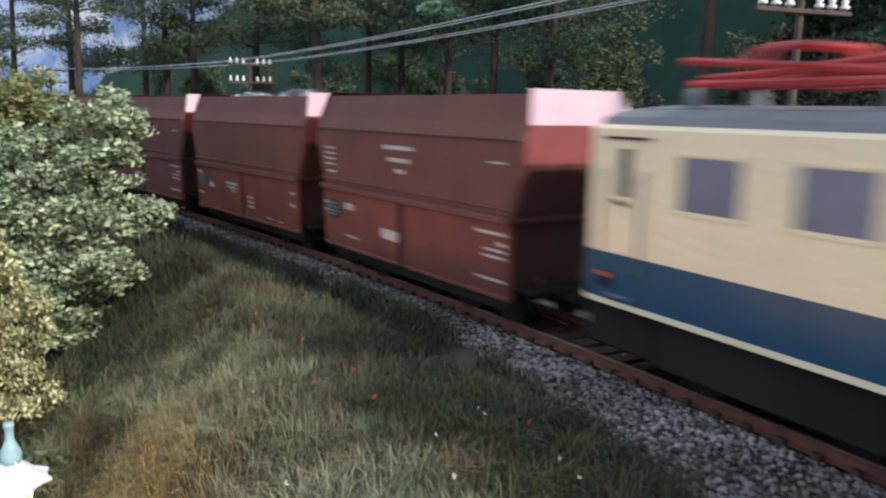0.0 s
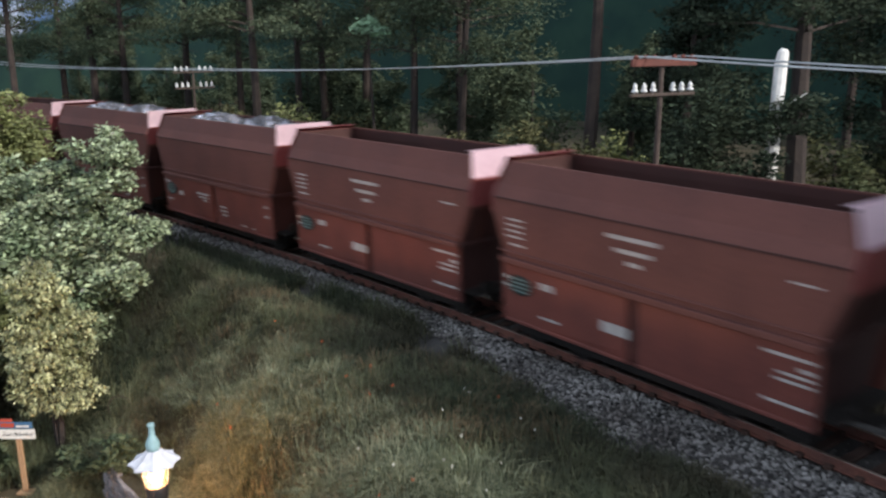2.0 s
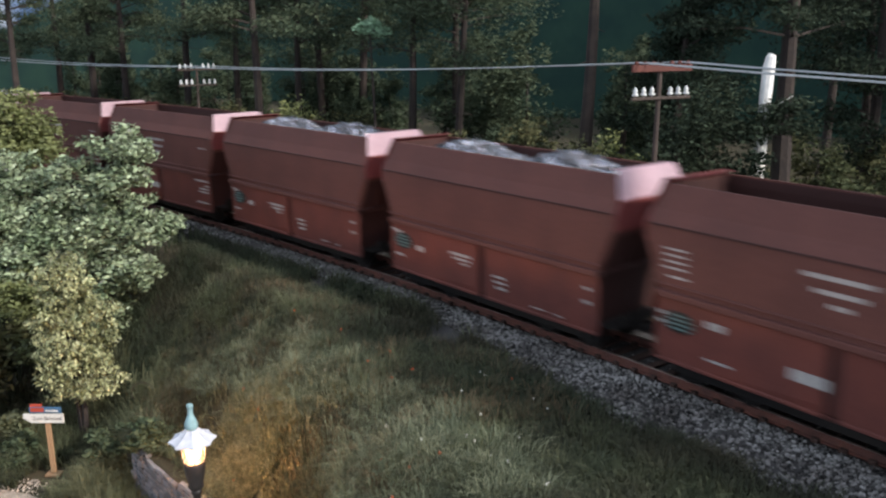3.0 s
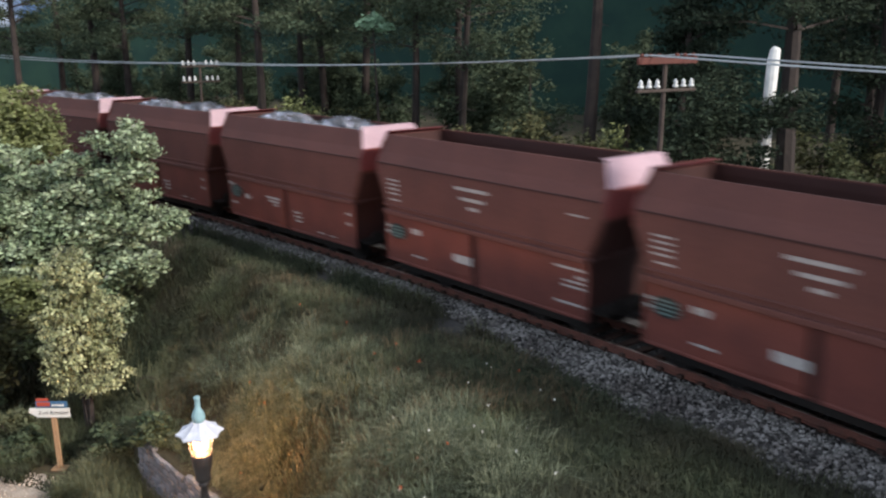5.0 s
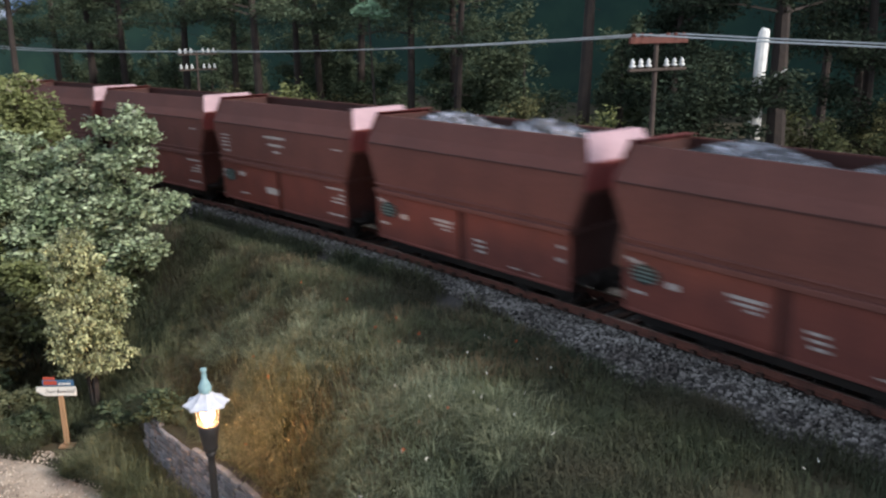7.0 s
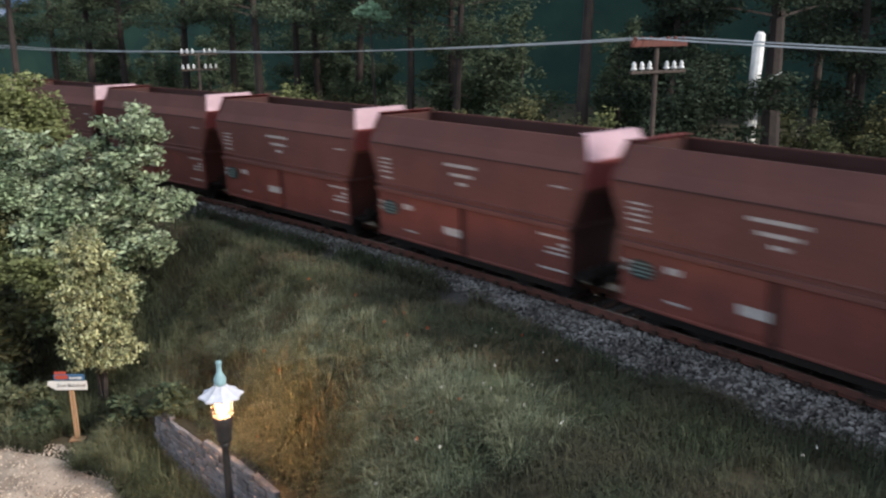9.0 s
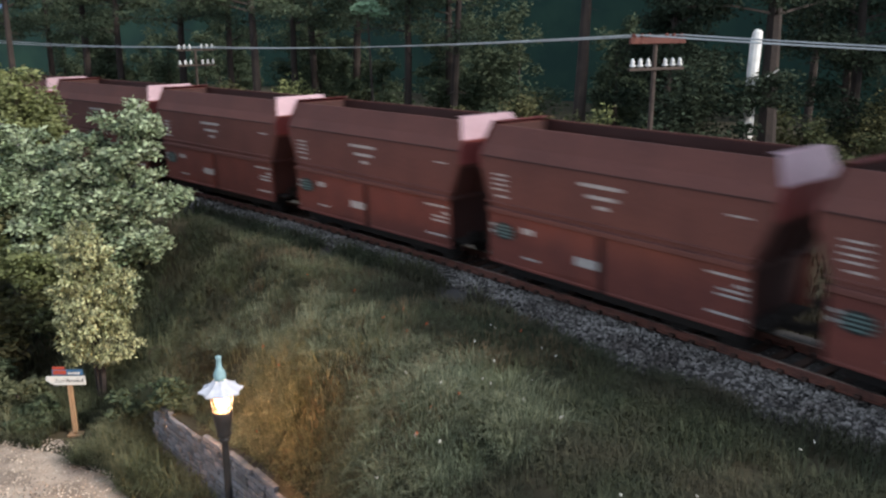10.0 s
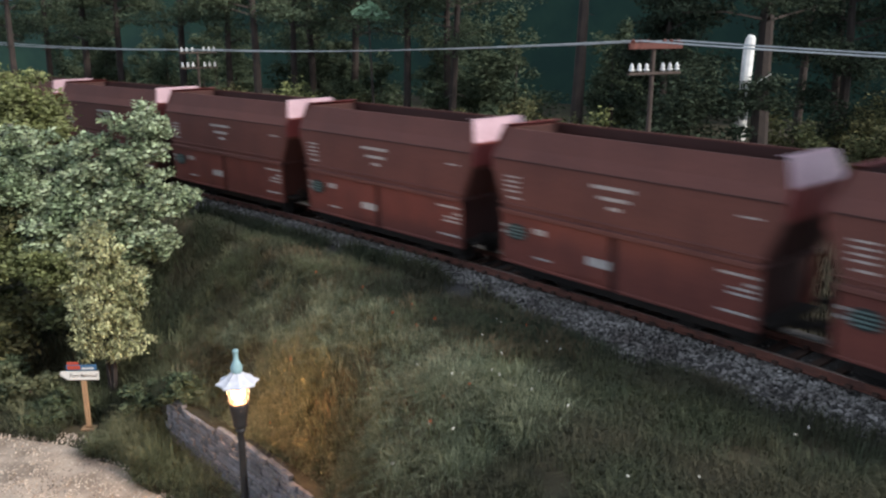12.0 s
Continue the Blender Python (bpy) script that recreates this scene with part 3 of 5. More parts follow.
def build_grass():
    rng = np.random.default_rng(11)

    def scatter(n, srange, lrange, clump, power=1.0):
        S, Lm = [], []
        while len(S) < n:
            s, l = rng.uniform(*srange), rng.uniform(*lrange)
            d = noise.noise(Vector((s * clump, l * clump, 9)))
            if lawn_mask(s, l) and rng.random() < 0.55 + power * d:
                S.append(s)
                Lm.append(l)
        return np.array(S), np.array(Lm)
    S, Lm = scatter(130000, (-190, 190), (4, 140), 0.05)
    V, F = blades(rng, S, Lm, 4.4, 0.12, 1.0)
    tagged(raw("grass", V, F, GRASS), "mixed olive and brown static grass on the bank", "grass", kind="stuff")
    S, Lm = scatter(13000, (190, 430), (2, 120), 0.05)
    V, F = blades(rng, S, Lm, 5, 0.3, 0.6)
    tagged(raw("grass", V, F, GRASS), "short olive grass beside the curve", "grass", kind="stuff")

    def tuft_field(n, per, srange, lrange, spread, height, width, lean, mat_, label):
        cs, cl = scatter(n, srange, lrange, 0.03, 0.9)
        size = np.repeat(rng.uniform(0.55, 1.35, n), per)
        ds, dl = rng.normal(0, spread, n * per) * size, rng.normal(0, spread, n * per) * size
        S, Lm = np.repeat(cs, per) + ds, np.repeat(cl, per) + dl
        ok = np.array([lawn_mask(s, l) for s, l in zip(S, Lm)])
        # blades lean out from the middle of their tuft; s and l run along these world directions
        way = np.arctan2(math.cos(HEAD) * ds - math.sin(HEAD) * dl, -math.sin(HEAD) * ds - math.cos(HEAD) * dl)
        V, F = blades(rng, S[ok], Lm[ok], (height * size[ok])[:, None], width, lean, way[ok])
        tagged(raw("grass_tufts", V, F, mat_), label, "grass", kind="stuff")
    tuft_field(420, 75, (-80, 130), (36, 130), 1.9, 5.2, 0.09, 0.9, GRASS_GREEN, "long pale green grass tufts on the bank")
    tuft_field(260, 60, (-60, 120), (24, 130), 1.6, 5.2, 0.08, 0.8, STRAW, "dry straw-coloured grass tufts on the bank")
    tuft_field(420, 60, (-190, 150), (24, 130), 2.0, 4.4, 0.10, 0.9, GRASS, "low olive grass tufts on the bank")
    tuft_field(260, 90, (-85, 45), (56, 106), 1.7, 5.6, 0.085, 1.0, SAGE, "tall pale sage-green grass tufts at the bank's foot")
    tuft_field(130, 80, (0, 75), (52, 95), 1.6, 5.4, 0.085, 1.0, SAGE, "pale tufts of long grass above the wall")
    tuft_field(220, 70, (-150, -20), (24, 130), 2.0, 4.4, 0.10, 1.0, GRASS, "dark short grass tufts on the crest")
    tuft_field(140, 70, (-40, 140), (8, 50), 2.2, 5.0, 0.10, 1.1, GRASS_GREEN, "short green tufts beside the ballast")
    tuft_field(110, 70, (80, 170), (70, 132), 2.8, 8.0, 0.13, 0.9, GRASS_GREEN, "long green grass beside the footpath")
    tuft_field(110, 60, (34, 100), (101, 124), 2.6, 8.0, 0.13, 0.9, GRASS_GREEN, "olive grass at the foot of the wall")
    tuft_field(60, 60, (-20, 76), (86, 94.8), 1.6, 5.0, 0.11, 1.3, GRASS_GREEN, "grass hanging over the wall's edge")
    # far side of the line, grass coloured dark for the trees' shade
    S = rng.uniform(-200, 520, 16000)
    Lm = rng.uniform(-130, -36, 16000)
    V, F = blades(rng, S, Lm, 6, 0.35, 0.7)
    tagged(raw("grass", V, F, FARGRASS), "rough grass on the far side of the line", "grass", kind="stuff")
    # small blossoms
    for n, mat_, label, sr, lr, sz in ((36, PETAL, "tiny white flowers in the grass", (-160, 20), (30, 120), 0.32), (14, ORANGE, "tiny orange and red flowers in the grass", (-60, 60), (35, 92), 0.36)):
        S, Lm = scatter(n, sr, lr, 0.03, 0.8)
        at = [(*on_track(s, l), ground_z(s, l) + rng.uniform(4.0, 6.0), sz, sz, sz) for s, l in zip(S, Lm)]
        V, F = leaves(rng, at, n * 7, sz, flat=1.0, thick=0.3)
        tagged(raw("blossoms", V, F, mat_), label, "flowers", kind="stuff")


def build_bushes():
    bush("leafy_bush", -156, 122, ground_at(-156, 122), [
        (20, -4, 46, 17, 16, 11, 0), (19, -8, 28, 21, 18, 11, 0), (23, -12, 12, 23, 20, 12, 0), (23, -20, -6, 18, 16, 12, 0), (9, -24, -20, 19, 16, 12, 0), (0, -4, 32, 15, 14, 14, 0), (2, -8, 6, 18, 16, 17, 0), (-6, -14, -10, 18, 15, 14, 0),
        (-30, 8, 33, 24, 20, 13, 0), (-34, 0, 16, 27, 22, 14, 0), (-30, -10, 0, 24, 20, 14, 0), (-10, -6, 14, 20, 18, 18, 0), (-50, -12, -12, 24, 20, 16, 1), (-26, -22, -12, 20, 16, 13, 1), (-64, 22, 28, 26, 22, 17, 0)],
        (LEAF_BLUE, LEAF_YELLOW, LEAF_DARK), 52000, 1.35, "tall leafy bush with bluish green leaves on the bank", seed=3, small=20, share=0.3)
    bush("leafy_bush", -238, 222, ground_at(-238, 222), [(0, 0, 56, 40, 30, 22, 0), (-18, 0, 80, 20, 18, 14, 0), (20, -16, 38, 36, 30, 24, 0), (0, -14, 12, 36, 30, 24, 0)],
         (LEAF_YELLOW,), 24000, 1.6, "yellow-green round bush beside the curve", seed=5, small=24, share=0.28)
    bush("undergrowth", -205, 96, FLOOR, [(0, 0, -40, 34, 28, 20, 0), (-14, 12, -12, 30, 26, 22, 0), (26, 6, -34, 24, 22, 18, 0), (-30, 30, 6, 34, 30, 18, 1), (4, 22, 2, 26, 22, 18, 0)],
         (LEAF_DARK, LEAF_YELLOW), 20000, 1.7, "dense dark undergrowth at the foot of the bank", seed=7, small=18, share=0.32)
    bush("young_birch", -146, 52, FLOOR, [(-2, 0, 3, 13, 11, 15, 0), (0, 0, -13, 19.5, 16, 17, 0), (1, 0, -29, 20.5, 17, 17, 0)],
         (LEAF_PALE,), 22000, 0.9, "young birch with small pale drooping leaves", "tree", seed=9, small=85, droop=0.8, share=0.17)
    for x, y, zt, r, seed in ((-128, 22, -50, 11, 17), (-112, 6, -52, 10, 18), (-192, 66, -44, 14, 19), (-168, 36, -50, 10, 20)):
        g = ground_at(x, y)
        bush("weed_clump", x, y, g, [(0, 0, g + 5, r, r, 6, 0), (3, 4, zt - 5, r * 0.7, r * 0.7, 6, 0)], (WEED,), 1900, 1.3, "clump of dark green weeds beside the path", "weeds", seed=seed, small=22, share=0.3, group="weeds by the footpath")
    bush("weed_clump", -178, 52, FLOOR, [(0, 0, -53, 12, 10, 8, 0), (-16, 8, -50, 14, 10, 10, 0)], (GRASS_GREEN,), 2600, 1.5, "clump of bluish green weeds beside the path", "weeds", seed=13, small=12, share=0.35)


def build_forest():
    rng = random.Random(4)
    spots = [(79, 145, 200, 0.62, 38, 3.6), (161, 100, 190, 0.50, 40, 4.4), (-92, 290, 220, 0.45, 44, 2.8), (4, 262, 210, 0.42, 52, 2.6), (-66, 330, 200, 0.46, 40, 2.6),
             (-236, 470, 220, 0.40, 48, 3.2), (-200, 430, 200, 0.45, 40, 3.0), (-330, 520, 220, 0.38, 50, 3.0), (-150, 400, 230, 0.42, 50, 3.0), (40, 300, 230, 0.36, 60, 2.8),
             # (162, -172) and (190, -203) are unseen, added to shade the track's right end
             (123, 132, 112, 0.40, 34, 2.6), (232, 140, 150, 0.10, 46, 3.0), (330, 330, 220, 0.40, 50, 3.0), (30, 240, 220, 0.30, 52, 2.4), (-50, 420, 230, 0.28, 60, 3.0), (262, 190, 190, 0.14, 54, 3.0), (162, -172, 176, 0.55, 36, 3.0), (190, -203, 196, 0.50, 38, 3.0), (-270, 400, 210, 0.44, 44, 2.8), (-20, 380, 240, 0.35, 60, 3.0),
             (-400, 560, 230, 0.36, 54, 3.0), (-120, 470, 230, 0.34, 56, 3.0), (-300, 600, 230, 0.32, 60, 3.0), (-440, 470, 210, 0.42, 44, 3.0), (290, 110, 200, 0.40, 46, 3.0), (330, 60, 200, 0.40, 46, 3.0)]
    for i, (x, y, h, c, sp, r) in enumerate(spots):
        # the two added shade pines (y < 0) get denser crowns
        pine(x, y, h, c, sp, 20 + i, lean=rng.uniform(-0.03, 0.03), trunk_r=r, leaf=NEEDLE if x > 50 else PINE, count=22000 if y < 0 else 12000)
    shrubs = [(-66, 222, 70, 24, 1), (-104, 262, 60, 20, 0), (-46, 232, 52, 20, 0), (-10, 190, 50, 24, 0), (37, 104, 64, 20, 0), (14, 150, 52, 24, 0), (82, 96, 54, 22, 1), (112, 74, 44, 18, 0),
              (162, 52, 38, 20, 0), (196, 24, 40, 22, 0), (215, 70, 52, 28, 0), (262, 20, 58, 32, 0), (236, 104, 62, 32, 0), (306, 60, 62, 34, 0), (300, -20, 54, 30, 0), (-150, 330, 60, 26, 0), (-200, 370, 62, 30, 0), (-260, 420, 66, 32, 0), (-330, 460, 70, 34, 0), (70, 130, 50, 24, 0), (186, 112, 54, 26, 0), (-30, 270, 54, 28, 0), (230, -30, 50, 26, 0)]
    for i, (x, y, ztop, r, k) in enumerate(shrubs):
        g = ground_at(x, y)
        h = ztop - g
        bush("shrub", x, y, g, [(0, 0, g + h * 0.62, r * 0.8, r * 0.8, h * 0.34, 0), (r * 0.4, 0, g + h * 0.34, r, r, h * 0.3, 0), (-r * 0.5, 3, g + h * 0.4, r * 0.8, r * 0.8, h * 0.3, 0)],
             (LEAF_YELLOW if k else SHRUB,), 4400, 1.35, "yellowish shrub at the forest edge" if k else "dark olive shrub at the forest edge", seed=60 + i, small=16, share=0.32, group="shrubs behind the line")
    r3 = random.Random(31)
    for i in range(44):
        s, l = -170 + 21 * i + r3.uniform(-10, 10), r3.uniform(-330, -190)
        if -125 < s < 45:
            continue
        x, y = on_track(s, l)
        g, r = ground_z(s, l), r3.uniform(24, 36)
        h = r3.uniform(64, 105)
        bush("young_spruce", x, y, g, [(0, 0, g + h * 0.25, r, r, h * 0.24, 0), (0, 0, g + h * 0.52, r * 0.8, r * 0.8, h * 0.22, 0), (0, 0, g + h * 0.78, r * 0.5, r * 0.5, h * 0.2, 0)],
             (PINE,), 4200, 1.6, "dark young spruce in the wood behind the line", "tree", seed=200 + i, small=12, share=0.36, group="young trees in the wood")
    # white birch trunk with a dark spray of leaves
    x, y = 127, 62
    z0 = ground_at(x, y) - 1
    top = thing("birch_tree", x, y, z0, 0, "bright white birch trunk among dark leaves", "tree")
    bm = bmesh.new()
    tube(bm, [(0, 0, 0), (0.2, 0, 35), (0.7, 0.3, 62), (0.9, 0.3, 70), (1.3, 0.3, 84), (1.8, 0.3, 88), (2.2, 0.4, 89)], (2.8, 2.7, 2.6, 2.4, 2.4, 2.0, 1.5), 10)
    tube(bm, [(1.5, 0, 64), (6, -3, 70), (10, -5, 73)], (0.5, 0.3, 0.2), 5)
    part("trunk", bm, BIRCH, top)
    r2 = np.random.default_rng(77)
    V, F = leaves(r2, [(0, -7, 66, 10, 6, 4.5), (-8, -6, 59, 9, 7, 6), (9, -7, 69, 8, 6, 4), (-4, -7, 48, 7, 5, 4), (-24, -2, 60, 16, 10, 8), (-34, 0, 50, 16, 12, 10), (-22, -2, 42, 18, 12, 9), (-20, 4, 70, 16, 10, 9), (3, -8, 61, 9, 4, 4), (-5, -8, 40, 6, 4, 4), (16, -4, 60, 8, 6, 5)], 7500, 1.2)
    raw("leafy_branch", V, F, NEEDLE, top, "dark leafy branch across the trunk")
    # leaf spray caught by the light, which is put into its pale mint colour
    x, y = -22, 222
    top = thing("leafy_sapling", x, y, ground_at(x, y) - 1, 0, "slim sapling with a mint leaf spray coloured pale as if lit", "tree")
    bm = bmesh.new()
    tube(bm, [(0, 0, 0), (1, 0, 50), (-1, 0, 103)], (1.1, 0.8, 0.4), 6)
    part("trunk", bm, BARK, top)
    V, F = leaves(r2, [(-4, 0, 103, 6, 5, 3.2), (5, 0, 101, 5, 5, 3), (0, 0, 106, 5, 4, 2.5)], 420, 1.7)
    raw("foliage", V, F, PALE_GREEN, top)


# ---- telegraph line ----
POLES = [(-24.5, -44.8, 84.5), (305.8, -65.3, 75.5), (605.0, -68.0, 79.0), (-330.0, -47.0, 78.0)]
ARM_HALF = 12.6


def telegraph_pole(s, l, top_z):
    x, y = on_track(s, l)
    z0 = ground_at(x, y) - 1
    h = top_z - z0
    rz = math.degrees(HEAD + s / RADIUS) - 12
    pole = thing("telegraph_pole", x, y, z0, rz, "wooden telegraph pole with two crossarms of white insulators", "pole", "telegraph poles along the line")
    bm = bmesh.new()
    tube(bm, [(0, 0, 0), (-0.5, 0, h * 0.5), (0, 0, h - 0.6)], (1.15, 0.95, 0.75), 8)
    part("post", bm, POLE, pole)
    for k, z in enumerate((h - 2.5, h - 12.0)):
        bm = bmesh.new()
        brown = k == 0 and s < 100
        thick = 1.1 if brown else 0.5
        box(bm, -ARM_HALF, ARM_HALF, -1.6, -0.4, z - thick, z + thick, 0.15)
        arm = part("crossarm", bm, ARMWOOD if brown else POLE, pole, "red-brown wooden crossarm" if brown else "thin dark crossarm")
        for px in (-10.9, -7.4, -3.9, 3.9, 7.4, 10.9):
            bm = bmesh.new()
            if brown:
                lathe(bm, [(0.5, z + 1.0), (0.9, z + 1.3), (0.7, z + 2.0), (0.2, z + 2.3)], 8, px, -1.0)
                part("insulator", bm, ARMWOOD, arm, "small brown insulator", smooth=True)
                continue
            lathe(bm, [(0.25, z + 0.3), (0.25, z + 0.9), (0.95, z + 0.9), (1.1, z + 1.4), (0.5, z + 2.0), (0.85, z + 2.4), (0.45, z + 3.2), (0.15, z + 3.7)], 8, px, -1.0)
            part("insulator", bm, CERAMIC, arm, "white ceramic insulator", smooth=True)
    return pole


def build_telegraph():
    tops = []
    for s, l, zt in POLES:
        pole = telegraph_pole(s, l, zt)
        tops.append(pole.matrix_basis.copy())
    order = [3, 0, 1, 2]
    for px in (-10.9, -7.4, 7.4, 10.9):
        for a, b in zip(order, order[1:]):
            ends = []
            for i in (a, b):
                z0 = tops[i].translation.z / MM
                p = tops[i] @ Vector((px * MM, -1.0 * MM, (POLES[i][2] - z0 - 0.6) * MM))
                ends.append(p / MM)
            pts = []
            for k in np.linspace(0, 1, 13):
                p = ends[0].lerp(ends[1], k)
                p.z -= 4 * k * (1 - k) * 2.2
                pts.append(p)
            bm = bmesh.new()
            tube(bm, pts, 0.19, 5)
            tagged(part("telegraph_wire", bm, WIRE), "thin pale grey wire strung between the poles", "wire", "telegraph wires")


# ---- lamp, signpost, wall ----
def build_lamp():
    x, y = -88.2, -48.0
    z0 = FLOOR - 0.8
    lamp = thing("park_lamp", x, y, z0, 10, "lit old-fashioned park lamp with a scalloped white roof", "lamp")
    bm = bmesh.new()
    lathe(bm, [(3.2, -1), (3.2, 1.5), (2.2, 3), (1.9, 9), (1.2, 11), (1.05, 28), (1.2, 29), (1.05, 30), (1.0, 33), (1.5, 33.5), (1.5, 34.5)], 12)
    part("post", bm, IRON, lamp, "dark cast iron post", True)
    bm = bmesh.new()
    lathe(bm, [(1.4, 34.5), (2.2, 35.4), (2.0, 36.4), (2.6, 39.6), (2.9, 42.6), (2.6, 43.0)], 12)
    part("lantern_socket", bm, IRON, lamp, smooth=True)
    bm = bmesh.new()
    lathe(bm, [(2.6, 43.0), (3.2, 49.0)], 8, close=False)
    glass = part("lantern_glass", bm, LANTERN, lamp, "clear glass panes glowing warm")
    glass.visible_shadow = False
    for i in range(8):
        bm = bmesh.new()
        a = math.pi * i / 4
        tube(bm, [(2.65 * math.cos(a), 2.65 * math.sin(a), 42.9), (3.25 * math.cos(a), 3.25 * math.sin(a), 49.1)], 0.13, 4)
        part("lantern_bar", bm, ROOFGREY, lamp)
    bm = bmesh.new()
    lathe(bm, [(0.5, 43.0), (1.5, 43.8), (2.0, 45.6), (1.6, 47.4), (0.7, 48.6)], 12)
    bulb = part("bulb", bm, BULB, lamp, "glowing warm bulb", True)
    bulb.visible_shadow = False
    bm = bmesh.new()
    lathe(bm, [(5.8, 49.0), (5.7, 49.4), (3.4, 50.6), (1.5, 52.4), (1.4, 52.2), (3.3, 50.2), (5.7, 48.9)], 24, close=False, lobes=8, depth=0.10)
    part("lamp_roof", bm, LAMPROOF, lamp, "scalloped white metal roof")
    bm = bmesh.new()
    lathe(bm, [(1.5, 52.2), (1.75, 53.2), (1.75, 54.2), (1.1, 55.6), (0.75, 56.4), (0.7, 58.4), (0.9, 58.8), (0.8, 59.4)], 12)
    part("finial", bm, MINT, lamp, "pale mint-blue finial", True)
    light = new("lamp_light", bpy.data.lights.new("lamp_light", "POINT"))
    light.data.energy, light.data.color, light.data.shadow_soft_size = 0.13, (1.0, 0.50, 0.23), 0.0018
    light.matrix_world = pose(x * MM, y * MM, (z0 + 45.6) * MM)


def text_mesh(words, size):
    curve = bpy.data.curves.new("words", "FONT")
    curve.body, curve.size, curve.align_x, curve.align_y, curve.extrude = words, size * MM, "CENTER", "CENTER", 0.03 * MM
    ob = bpy.data.objects.new("words", curve)
    scene.collection.objects.link(ob)
    bpy.context.view_layer.update()
    mesh = bpy.data.meshes.new_from_object(ob.evaluated_get(bpy.context.evaluated_depsgraph_get()))
    bpy.data.objects.remove(ob)
    return mesh


def build_sign():
    sign = thing("signpost", -151, 29, FLOOR + 0.3, -8, "small wooden signpost pointing the way to the station", "signpost")
    bm = bmesh.new()
    box(bm, -2.6, 2.6, -1.8, 1.8, 0, 0.8, 0.15)
    part("base_plate", bm, PLANKWOOD, sign, "tan wooden base")
    for px in (-0.45, 0.55):
        bm = bmesh.new()
        box(bm, px - 0.42, px + 0.42, -0.4, 0.4, 0.8, 23.5, 0.1)
        part("post", bm, PLANKWOOD, sign)
    bm = bmesh.new()
    front, back = -0.95, -0.42
    shape = [(-8.2, 22.6), (-5.2, 20.7), (6.2, 20.7), (6.2, 24.1), (-7.8, 24.1)]
    loft(bm, [[(a, front, b) for a, b in shape], [(a, back, b) for a, b in shape]])
    arrow = part("arrow_board", bm, SIGNWHITE, sign, "white pointed arrow board")
    mesh = text_mesh("Zum Bahnhof", 1.9)
    words = link("lettering", mesh, INK, arrow, "black lettering")
    words.matrix_basis = pose(0.4 * MM, (front - 0.03) * MM, 22.4 * MM, 90, 0, 0)
    bm = bmesh.new()
    box(bm, -5.6, 5.6, front, back, 24.4, 26.7, 0.1)
    top = part("top_board", bm, SIGNBLUE, sign, "blue board with a red field")
    bm = bmesh.new()
    box(bm, -5.0, -0.3, front - 0.12, front - 0.01, 25.0, 26.5)
    part("red_field", bm, SIGNRED, top, "red field")
    bm = bmesh.new()
    for k in range(5):
        box(bm, 0.3 + 0.9 * k, 0.95 + 0.9 * k, front - 0.12, front - 0.01, 25.0, 25.7)
    part("marking", bm, SIGNWHITE, top, "row of pale unreadable marks")
    bm = bmesh.new()
    box(bm, -5.2, -1.0, front + 0.05, back, 26.8, 27.8, 0.1)
    part("small_board", bm, SIGNRED, sign, "narrow dark red board")
    # small white marker post beyond
    post = thing("marker_post", -196, 60, ground_at(-196, 60) - 0.5, 0, "small white marker post with a teal band", "post")
    bm = bmesh.new()
    box(bm, -0.9, 0.9, -0.7, 0.7, 0, 14.5, 0.2)
    part("post", bm, SIGNWHITE, post)
    bm = bmesh.new()
    box(bm, -1.0, 1.0, -0.8, 0.8, 8.5, 10.5, 0.1)
    part("band", bm, MINT, post, "teal band")
    # a loose curl of thin wire in the grass
    cx, cy = -121, 40
    g = ground_at(cx, cy)
    bm = bmesh.new()
    tube(bm, [(cx + 5 * math.cos(a) + a * 0.4, cy + 0.6 * a, g + 5 + 5 * math.sin(a)) for a in np.linspace(-1.4, 3.6, 16)], 0.13, 5)
    tagged(part("wire_curl", bm, POLE), "thin brown curl of dry stalk in the grass", "twig")


def wall_top(s):
    return WALL_TOP + 0.4 * math.sin(s * 0.09)


